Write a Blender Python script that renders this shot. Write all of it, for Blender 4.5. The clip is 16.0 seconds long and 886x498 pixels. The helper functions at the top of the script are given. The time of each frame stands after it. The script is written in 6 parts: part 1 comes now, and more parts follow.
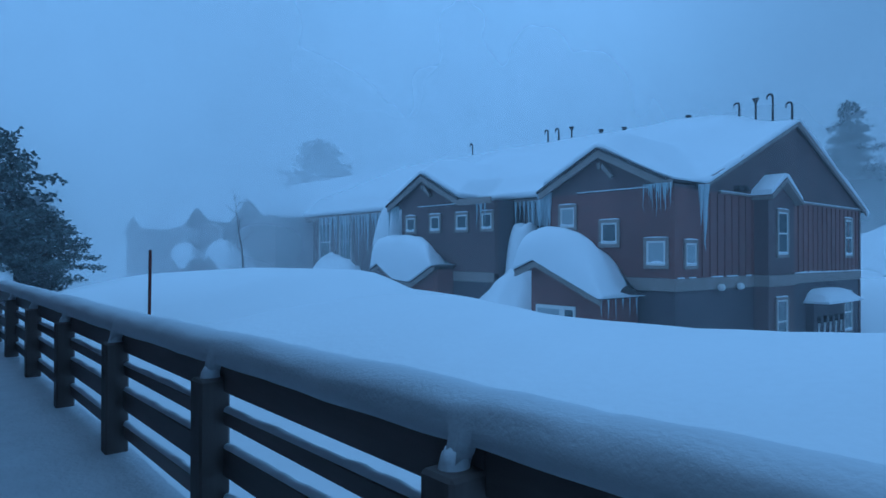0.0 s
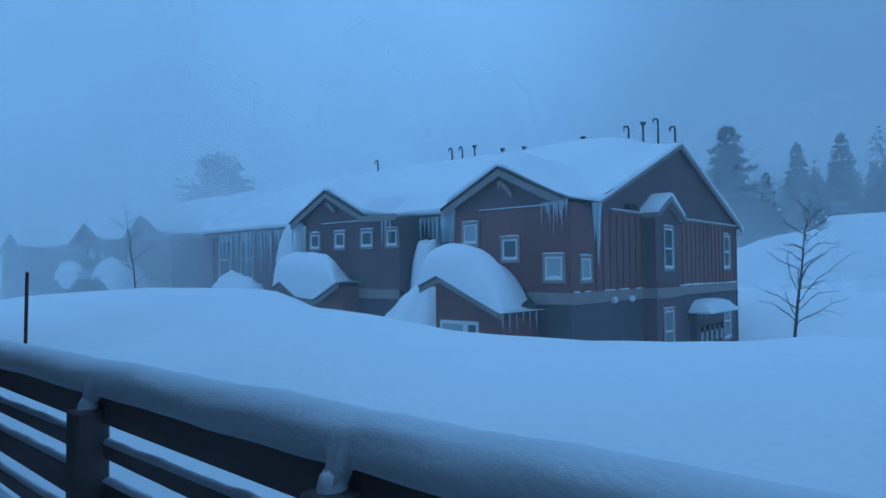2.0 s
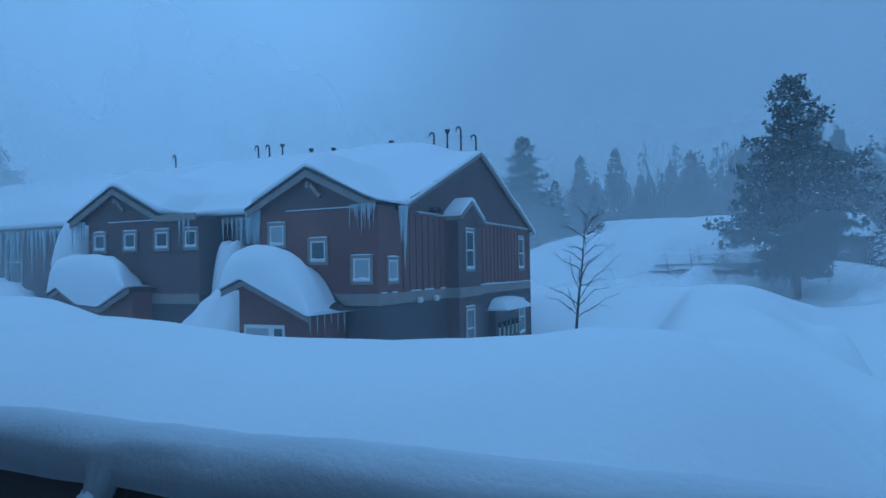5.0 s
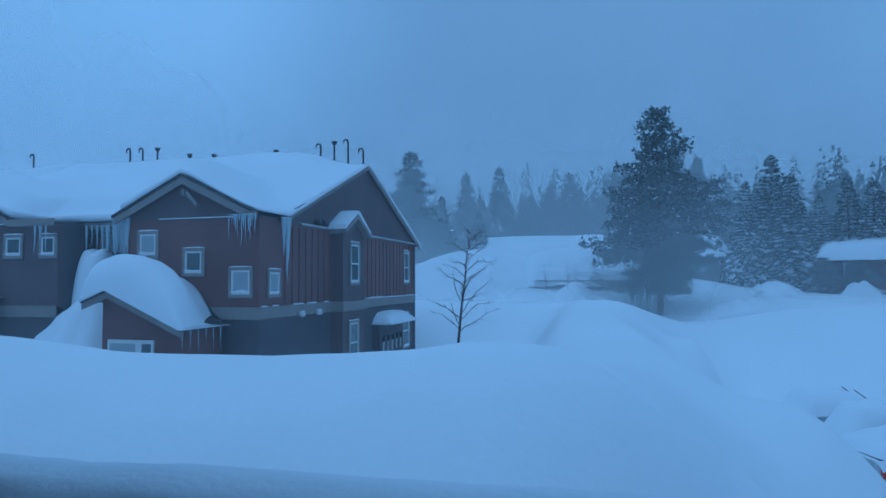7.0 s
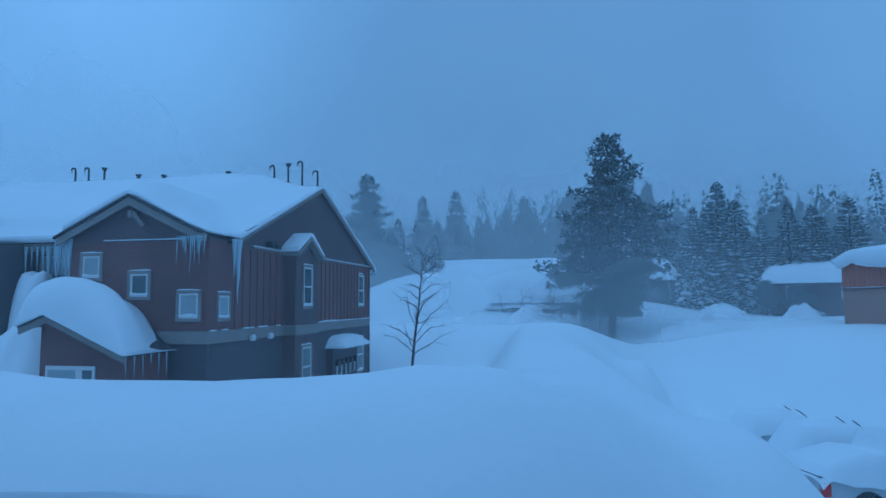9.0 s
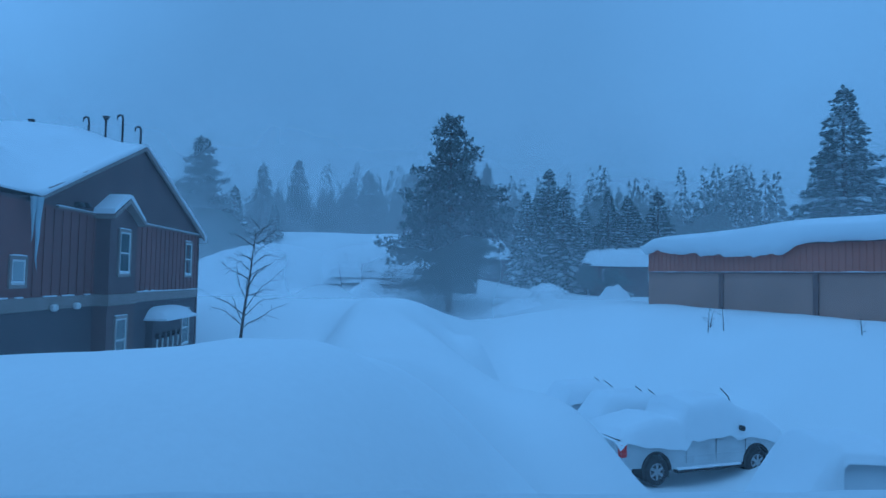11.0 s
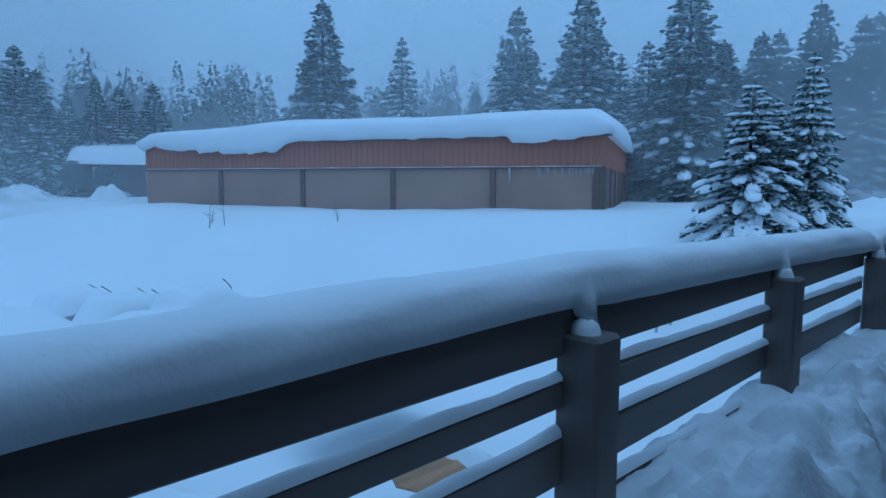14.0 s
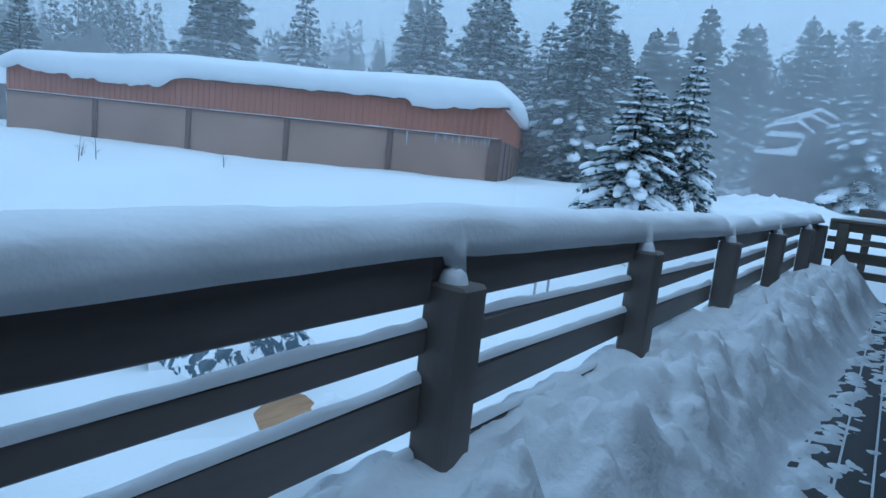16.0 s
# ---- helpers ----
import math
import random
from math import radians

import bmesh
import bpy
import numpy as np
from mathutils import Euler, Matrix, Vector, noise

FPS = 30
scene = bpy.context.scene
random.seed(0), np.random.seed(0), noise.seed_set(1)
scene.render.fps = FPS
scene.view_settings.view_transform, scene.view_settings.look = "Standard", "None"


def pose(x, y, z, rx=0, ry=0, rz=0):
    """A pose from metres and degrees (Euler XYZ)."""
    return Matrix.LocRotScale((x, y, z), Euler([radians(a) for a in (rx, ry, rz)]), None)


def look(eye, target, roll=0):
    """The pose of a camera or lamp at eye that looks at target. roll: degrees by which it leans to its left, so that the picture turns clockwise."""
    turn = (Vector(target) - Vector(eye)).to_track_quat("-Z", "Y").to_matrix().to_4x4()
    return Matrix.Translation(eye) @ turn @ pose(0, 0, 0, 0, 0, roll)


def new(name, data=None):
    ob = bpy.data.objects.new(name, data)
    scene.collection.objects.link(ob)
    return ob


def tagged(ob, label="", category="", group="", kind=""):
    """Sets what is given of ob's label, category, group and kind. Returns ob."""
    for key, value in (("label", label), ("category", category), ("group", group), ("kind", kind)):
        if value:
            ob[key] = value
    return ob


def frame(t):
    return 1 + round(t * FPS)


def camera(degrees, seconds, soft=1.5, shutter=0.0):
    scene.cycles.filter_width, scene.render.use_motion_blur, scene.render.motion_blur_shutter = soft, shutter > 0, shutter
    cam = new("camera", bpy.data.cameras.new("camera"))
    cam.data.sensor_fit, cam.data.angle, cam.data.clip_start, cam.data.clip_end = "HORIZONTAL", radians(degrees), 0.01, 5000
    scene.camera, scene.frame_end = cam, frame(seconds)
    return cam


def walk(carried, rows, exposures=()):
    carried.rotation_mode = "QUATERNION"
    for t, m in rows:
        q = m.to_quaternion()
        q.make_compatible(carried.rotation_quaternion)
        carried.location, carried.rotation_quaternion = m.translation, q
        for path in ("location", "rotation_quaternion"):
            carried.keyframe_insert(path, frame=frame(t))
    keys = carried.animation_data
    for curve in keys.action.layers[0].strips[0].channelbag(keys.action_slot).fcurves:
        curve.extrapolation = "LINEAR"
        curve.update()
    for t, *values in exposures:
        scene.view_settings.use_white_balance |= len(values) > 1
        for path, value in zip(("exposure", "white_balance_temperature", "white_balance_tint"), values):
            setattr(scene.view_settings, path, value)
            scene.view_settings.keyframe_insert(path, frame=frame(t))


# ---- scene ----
cam = camera(69.2, 16.0)
PATH = [
    (0, (-0.257, 0.17, 1.96), (-1.783, 1.462, 1.974), 0.1),
    (0.5, (-0.219, 0.169, 1.97), (-1.7, 1.513, 1.997), 0.3),
    (1, (-0.195, 0.174, 1.98), (-1.633, 1.563, 2.017), 0.3),
    (1.5, (-0.186, 0.171, 1.985), (-1.578, 1.607, 2.039), 0.0),
    (2, (-0.122, 0.17, 1.997), (-1.448, 1.666, 2.058), -0.5),
    (2.5, (-0.084, 0.163, 2.004), (-1.316, 1.737, 2.059), -0.4),
    (3, (-0.072, 0.158, 2.007), (-1.235, 1.785, 2.062), -0.7),
    (3.5, (-0.061, 0.167, 2.012), (-1.136, 1.852, 2.072), -0.3),
    (4, (-0.073, 0.125, 2.004), (-1.067, 1.859, 2.066), -0.0),
    (4.5, (-0.051, 0.123, 2.0), (-0.979, 1.894, 2.068), -0.5),
    (5, (-0.01, 0.176, 1.999), (-0.851, 1.99, 2.057), -1.0),
    (7.5, (0.072, 0.157, 2.021), (-0.396, 2.099, 2.132), -0.7),
    (8, (0.089, 0.13, 2.019), (-0.36, 2.073, 2.171), -1.4),
    (8.2, (0.102, 0.129, 2.019), (-0.341, 2.072, 2.192), -1.4),
    (10.5, (0.306, 0.252, 2.01), (0.237, 2.246, 2.14), 1.5),
    (11, (0.345, 0.294, 1.995), (0.446, 2.289, 2.088), 1.2),
    (11.5, (0.347, 0.358, 1.982), (0.669, 2.33, 2.044), 2.9),
    (12, (0.364, 0.379, 1.961), (0.881, 2.31, 2.003), 2.3),
    (12.5, (0.367, 0.364, 1.908), (1.267, 2.15, 1.919), -1.4),
    (13, (0.359, 0.348, 1.892), (1.508, 1.983, 1.827), -1.3),
    (13.5, (0.356, 0.329, 1.865), (1.637, 1.862, 1.758), -0.1),
    (14, (0.394, 0.311, 1.832), (1.809, 1.712, 1.633), 0.1),
    (14.5, (0.438, 0.302, 1.813), (1.954, 1.58, 1.555), 0.0),
    (15, (0.476, 0.296, 1.792), (2.053, 1.487, 1.487), 2.6),
    (15.5, (0.491, 0.291, 1.781), (2.058, 1.498, 1.483), 4.4),
    (16, (0.45, 0.285, 1.77), (2.075, 1.413, 1.477), 6.1),
]

walk(cam, [(t, look(eye, target, roll)) for t, eye, target, roll in PATH],
     exposures=[(0, -0.66, 3600, -4), (3.5, -0.70, 3650, -4), (8, -0.70, 3650, -4), (11, -0.74, 3430, -6), (12.5, -0.76, 3550, -4), (13.5, -0.60, 3740, -4), (14.5, -0.17, 4060, -2), (16, 0.19, 4440, -2)])

# ---- world and light: dusk under a closed, snow-filled sky ----
world = bpy.data.worlds.new("world")
scene.world = world
world.use_nodes = True
wn, wl = world.node_tree.nodes, world.node_tree.links
wn.clear()
sky = wn.new("ShaderNodeTexSky")
sky.sky_type, sky.sun_disc, sky.sun_elevation, sky.sun_rotation = "NISHITA", False, radians(70), radians(197)
sky_gain = wn.new("ShaderNodeVectorMath")
sky_gain.operation = "SCALE"
sky_gain.inputs["Scale"].default_value = 0.06
cloud = wn.new("ShaderNodeTexNoise")
cloud.inputs["Scale"].default_value, cloud.inputs["Detail"].default_value = 1.6, 3
cloud_tone = wn.new("ShaderNodeValToRGB")
cloud_tone.color_ramp.elements[0].position, cloud_tone.color_ramp.elements[0].color = 0.25, (0.47, 0.53, 0.58, 1)
cloud_tone.color_ramp.elements[1].position, cloud_tone.color_ramp.elements[1].color = 0.8, (0.60, 0.65, 0.69, 1)
deck_mix = wn.new("ShaderNodeMix")
deck_mix.data_type = "RGBA"
deck_mix.inputs["Factor"].default_value = 0.9
back = wn.new("ShaderNodeBackground")
back.inputs["Strength"].default_value = 1.0
wout = wn.new("ShaderNodeOutputWorld")
wl.new(sky.outputs["Color"], sky_gain.inputs[0])
wl.new(sky_gain.outputs[0], deck_mix.inputs[6])
wl.new(cloud.outputs["Fac"], cloud_tone.inputs["Fac"])
# the cloud is thinner and brighter over the row's far end, thicker over the woods
way_node = wn.new("ShaderNodeTexCoord")


def cloud_lobe(azimuth, elevation, start, low, high, source):
    """Scale the cloud's brightness round one direction of the sky."""
    a, e = radians(azimuth), radians(elevation)
    dot, span, scale = wn.new("ShaderNodeVectorMath"), wn.new("ShaderNodeMapRange"), wn.new("ShaderNodeVectorMath")
    dot.operation, scale.operation = "DOT_PRODUCT", "SCALE"
    dot.inputs[1].default_value = (math.sin(a) * math.cos(e), math.cos(a) * math.cos(e), math.sin(e))
    span.interpolation_type = "SMOOTHSTEP"
    for k, q in enumerate((start, 1.0, low, high)):
        span.inputs[k + 1].default_value = q
    wl.new(way_node.outputs["Generated"], dot.inputs[0])
    wl.new(dot.outputs["Value"], span.inputs[0])
    wl.new(source, scale.inputs[0]), wl.new(span.outputs[0], scale.inputs["Scale"])
    return scale.outputs[0]


tone = cloud_lobe(-44, 30, 0.88, 1.0, 1.28, cloud_tone.outputs["Color"])
tone = cloud_lobe(-84, 20, 0.94, 1.0, 1.22, tone)
tone = cloud_lobe(-4, 12, 0.80, 1.0, 0.76, tone)
wl.new(tone, deck_mix.inputs[7])
wl.new(deck_mix.outputs[2], back.inputs["Color"])
wl.new(back.outputs[0], wout.inputs["Surface"])
sun_data = bpy.data.lights.new("sun", "SUN")
sun_data.energy, sun_data.angle, sun_data.color = 0.5, radians(60), (1.0, 0.97, 0.93)
sun = new("sun", sun_data)
sun.matrix_world = look((0, 0, 60), (6, 20, 0))


# ---- materials ----
def material(name, colour, rough=0.8, var=0.15, scale=3.0, bump=0.2, bscale=30.0, metal=0.0, colour2=None, stretch=(1, 1, 1), dist=0.01, rand=0.0, sss=0.0):
    """A surface with tone at two scales, grain and relief, in object space."""
    m = bpy.data.materials.new(name)
    m.use_nodes = True
    n, l = m.node_tree.nodes, m.node_tree.links
    p = n["Principled BSDF"]
    tc = n.new("ShaderNodeTexCoord")
    mp = n.new("ShaderNodeMapping")
    mp.inputs["Scale"].default_value = stretch
    l.new(tc.outputs["Object"], mp.inputs["Vector"])
    big, fine = n.new("ShaderNodeTexNoise"), n.new("ShaderNodeTexNoise")
    big.inputs["Scale"].default_value, big.inputs["Detail"].default_value = scale, 4
    fine.inputs["Scale"].default_value, fine.inputs["Detail"].default_value = bscale, 5
    l.new(mp.outputs[0], big.inputs["Vector"]), l.new(mp.outputs[0], fine.inputs["Vector"])
    mix = n.new("ShaderNodeMix")
    mix.data_type = "RGBA"
    c2 = colour2 or tuple(c * (1 - var) for c in colour)
    mix.inputs[6].default_value, mix.inputs[7].default_value = (*colour, 1), (*c2, 1)
    ramp = n.new("ShaderNodeMapRange")
    ramp.inputs[1].default_value, ramp.inputs[2].default_value = 0.35, 0.68
    l.new(big.outputs["Fac"], ramp.inputs[0])
    l.new(ramp.outputs[0], mix.inputs["Factor"])
    hue = n.new("ShaderNodeHueSaturation")
    add = n.new("ShaderNodeMath")
    add.operation = "MULTIPLY_ADD"
    add.inputs[1].default_value, add.inputs[2].default_value = var, 1 - var / 2
    l.new(fine.outputs["Fac"], add.inputs[0])
    value = add.outputs[0]
    if rand:
        info = n.new("ShaderNodeObjectInfo")
        ra = n.new("ShaderNodeMath")
        ra.operation = "MULTIPLY_ADD"
        ra.inputs[1].default_value = rand
        l.new(info.outputs["Random"], ra.inputs[0]), l.new(value, ra.inputs[2])
        value = ra.outputs[0]
    l.new(value, hue.inputs["Value"])
    l.new(mix.outputs[2], hue.inputs["Color"])
    l.new(hue.outputs[0], p.inputs["Base Color"])
    p.inputs["Roughness"].default_value, p.inputs["Metallic"].default_value = rough, metal
    if sss:
        p.inputs["Subsurface Weight"].default_value = sss
        p.inputs["Subsurface Radius"].default_value = (0.05, 0.05, 0.05)
    if bump:
        b = n.new("ShaderNodeBump")
        b.inputs["Strength"].default_value, b.inputs["Distance"].default_value = bump, dist
        l.new(fine.outputs["Fac"], b.inputs["Height"])
        l.new(b.outputs[0], p.inputs["Normal"])
    return m


SNOW = material("snow", (0.86, 0.88, 0.90), 0.75, 0.05, 0.25, 0.25, 9, dist=0.03)
SNOW_CAP = material("drifted_snow", (0.85, 0.87, 0.90), 0.8, 0.06, 1.5, 0.35, 40, dist=0.01)
SNOW_ROUGH = material("shovelled_snow", (0.84, 0.86, 0.89), 0.8, 0.08, 4, 0.6, 28, dist=0.02)
RAIL = material("stained_rail_wood", (0.155, 0.134, 0.122), 0.5, 0.5, 2.5, 0.5, 22, stretch=(0.15, 1, 1), dist=0.004, rand=0.25)
END_WOOD = material("weathered_rail_wood", (0.17, 0.145, 0.115), 0.7, 0.45, 2.5, 0.5, 22, stretch=(1, 0.15, 1), dist=0.004, rand=0.25)
POST = material("stained_post_wood", (0.15, 0.13, 0.117), 0.65, 0.45, 2.5, 0.5, 22, stretch=(1, 1, 0.15), dist=0.004, rand=0.25)
DECKING = material("wet_deck_board", (0.032, 0.032, 0.036), 0.55, 0.5, 2.0, 0.4, 20, stretch=(0.1, 1, 1), dist=0.003, rand=0.3)
WALL_RED = material("red_brown_siding", (0.165, 0.085, 0.075), 0.7, 0.3, 0.8, 0.3, 14, stretch=(1, 1, 0.3), dist=0.004, rand=0.15)
WALL_DARK = material("dark_brown_siding", (0.118, 0.086, 0.085), 0.7, 0.3, 0.8, 0.3, 14, stretch=(1, 1, 0.3), dist=0.004, rand=0.15)
WALL_LOW = material("slate_siding", (0.098, 0.088, 0.097), 0.75, 0.25, 0.8, 0.3, 14, dist=0.004, rand=0.12)
TRIM = material("taupe_trim", (0.29, 0.26, 0.24), 0.6, 0.2, 2, 0.15, 25, dist=0.002)
FRAME = material("white_window_frame", (0.72, 0.72, 0.70), 0.45, 0.06, 3, 0.05, 40, dist=0.001)
SHINGLE = material("dark_shingle", (0.06, 0.058, 0.06), 0.85, 0.3, 6, 0.5, 40, dist=0.01)
BARN_METAL = material("rust_red_metal_panel", (0.42, 0.185, 0.12), 0.5, 0.25, 0.35, 0.15, 12, stretch=(1, 1, 0.2), dist=0.003)
BARN_BLOCK = material("tan_stucco_panel", (0.40, 0.275, 0.215), 0.85, 0.2, 0.4, 0.3, 30, dist=0.004)
BARN_POST = material("brown_pilaster", (0.18, 0.12, 0.10), 0.7, 0.2, 2, 0.2, 20)
BARK = material("pine_bark", (0.085, 0.060, 0.048), 0.9, 0.45, 3, 0.9, 16, stretch=(1, 1, 0.3), dist=0.03)
TWIG = material("bare_twig_bark", (0.075, 0.065, 0.060), 0.85, 0.3, 5, 0.4, 40)
NEEDLE = material("conifer_needles", (0.105, 0.132, 0.120), 0.7, 0.4, 0.9, 0, 7, colour2=(0.066, 0.092, 0.083), rand=0.3)
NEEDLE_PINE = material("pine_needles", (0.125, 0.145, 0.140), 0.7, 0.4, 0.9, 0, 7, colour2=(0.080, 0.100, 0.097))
METAL_DARK = material("dark_metal_pipe", (0.07, 0.07, 0.075), 0.4, 0.2, 6, 0.1, 40, metal=0.7)
CAR_SILVER = material("snow_dusted_silver_paint", (0.62, 0.635, 0.65), 0.45, 0.22, 1.8, 0.05, 60, metal=0.1)
# grey puts the shade of upright snowy car sides into the frost colour
CAR_FROST_SHADE = material("shaded_frost_car_side", (0.74, 0.76, 0.79), 0.7, 0.2, 0.9, 0.1, 30)
CAR_DARK = material("dark_blue_car_paint", (0.05, 0.06, 0.08), 0.35, 0.1, 1.5, 0.03, 60)
RUBBER = material("tyre_rubber", (0.022, 0.022, 0.024), 0.85, 0.3, 10, 0.3, 50)
RIM = material("alloy_rim", (0.45, 0.45, 0.46), 0.35, 0.1, 8, 0.05, 50, metal=0.8)
RED_LENS = material("red_lamp_lens", (0.45, 0.022, 0.02), 0.25, 0.15, 8, 0, 40)
PLY = material("plywood", (0.40, 0.24, 0.12), 0.7, 0.35, 3, 0.3, 20, stretch=(0.3, 2, 1), dist=0.003)
STAKE = material("orange_brown_stake", (0.13, 0.045, 0.035), 0.6, 0.25, 6, 0.1, 30)
BLIND = material("pale_blind", (0.42, 0.45, 0.47), 0.85, 0.15, 1.5, 0.05, 30)
CABIN = material("dark_red_cabin_wood", (0.085, 0.042, 0.04), 0.75, 0.3, 2, 0.3, 15)


def glass_material():
    m = bpy.data.materials.new("window_glass")
    m.use_nodes = True
    n, l = m.node_tree.nodes, m.node_tree.links
    p = n["Principled BSDF"]
    p.inputs["Base Color"].default_value = (0.10, 0.12, 0.13, 1)
    p.inputs["Roughness"].default_value = 0.06
    p.inputs["Specular IOR Level"].default_value = 0.7
    nz, b = n.new("ShaderNodeTexNoise"), n.new("ShaderNodeBump")
    nz.inputs["Scale"].default_value = 1.5
    b.inputs["Strength"].default_value, b.inputs["Distance"].default_value = 0.15, 0.02
    l.new(nz.outputs["Fac"], b.inputs["Height"]), l.new(b.outputs[0], p.inputs["Normal"])
    return m


GLASS = glass_material()


def streaked_paint():
    """Dark blue paint with patches of wind-plastered snow."""
    m = bpy.data.materials.new("snow_plastered_blue_paint")
    m.use_nodes = True
    n, l = m.node_tree.nodes, m.node_tree.links
    p = n["Principled BSDF"]
    tc, nz, span, mix = n.new("ShaderNodeTexCoord"), n.new("ShaderNodeTexNoise"), n.new("ShaderNodeMapRange"), n.new("ShaderNodeMix")
    nz.inputs["Scale"].default_value, nz.inputs["Detail"].default_value, nz.inputs["Distortion"].default_value = 3.2, 4, 0.6
    span.inputs[1].default_value, span.inputs[2].default_value = 0.47, 0.52
    mix.data_type = "RGBA"
    mix.inputs[6].default_value, mix.inputs[7].default_value = (0.045, 0.075, 0.105, 1), (0.84, 0.86, 0.89, 1)
    l.new(tc.outputs["Object"], nz.inputs["Vector"]), l.new(nz.outputs["Fac"], span.inputs[0])
    l.new(span.outputs[0], mix.inputs["Factor"]), l.new(mix.outputs[2], p.inputs["Base Color"])
    l.new(span.outputs[0], p.inputs["Roughness"])
    return m


CAR_STREAKED = streaked_paint()


def ice_material():
    m = bpy.data.materials.new("ice")
    m.use_nodes = True
    n, l = m.node_tree.nodes, m.node_tree.links
    p = n["Principled BSDF"]
    p.inputs["Base Color"].default_value = (0.72, 0.80, 0.86, 1)
    p.inputs["Roughness"].default_value = 0.18
    p.inputs["Transmission Weight"].default_value = 0.35
    p.inputs["IOR"].default_value = 1.31
    nz, b = n.new("ShaderNodeTexNoise"), n.new("ShaderNodeBump")
    nz.inputs["Scale"].default_value = 14
    b.inputs["Strength"].default_value, b.inputs["Distance"].default_value = 0.5, 0.02
    l.new(nz.outputs["Fac"], b.inputs["Height"]), l.new(b.outputs[0], p.inputs["Normal"])
    return m


ICE = ice_material()


def veil_material(amount, low, top, near_x, far_x, last=0.8, start=1.0):
    """Coat of a sheet that imitates blown-snow haze: a thin, uneven white scatter that thins out upwards and towards
    the sheltered side.
    """
    m = bpy.data.materials.new("haze_sheet")
    m.use_nodes = True
    n, l = m.node_tree.nodes, m.node_tree.links
    n.clear()
    out, mix, clear = n.new("ShaderNodeOutputMaterial"), n.new("ShaderNodeMixShader"), n.new("ShaderNodeBsdfTransparent")
    dif, tra, both = n.new("ShaderNodeBsdfDiffuse"), n.new("ShaderNodeBsdfTranslucent"), n.new("ShaderNodeMixShader")
    for s in (dif, tra):
        s.inputs["Color"].default_value = (0.95, 0.96, 0.97, 1)
    both.inputs[0].default_value = 0.5
    tc, nz, sep = n.new("ShaderNodeTexCoord"), n.new("ShaderNodeTexNoise"), n.new("ShaderNodeSeparateXYZ")
    nz.inputs["Scale"].default_value, nz.inputs["Detail"].default_value = 0.07, 3
    ranges = []
    for a, b, c, d in ((low, top, 1, 0), (0.3, 0.7, 0.7 * amount, 1.3 * amount), (near_x, far_x, start, last)):
        r = n.new("ShaderNodeMapRange")
        r.interpolation_type = "SMOOTHSTEP"
        for k, q in enumerate((a, b, c, d)):
            r.inputs[k + 1].default_value = q
        ranges.append(r)
    one, two = n.new("ShaderNodeMath"), n.new("ShaderNodeMath")
    one.operation = two.operation = "MULTIPLY"
    l.new(tc.outputs["Object"], nz.inputs["Vector"]), l.new(tc.outputs["Object"], sep.inputs[0])
    l.new(sep.outputs["Z"], ranges[0].inputs[0]), l.new(nz.outputs["Fac"], ranges[1].inputs[0]), l.new(sep.outputs["X"], ranges[2].inputs[0])
    l.new(ranges[0].outputs[0], one.inputs[0]), l.new(ranges[1].outputs[0], one.inputs[1])
    l.new(one.outputs[0], two.inputs[0]), l.new(ranges[2].outputs[0], two.inputs[1])
    l.new(dif.outputs[0], both.inputs[1]), l.new(tra.outputs[0], both.inputs[2])
    l.new(two.outputs[0], mix.inputs[0]), l.new(clear.outputs[0], mix.inputs[1]), l.new(both.outputs[0], mix.inputs[2])
    l.new(mix.outputs[0], out.inputs["Surface"])
    return m


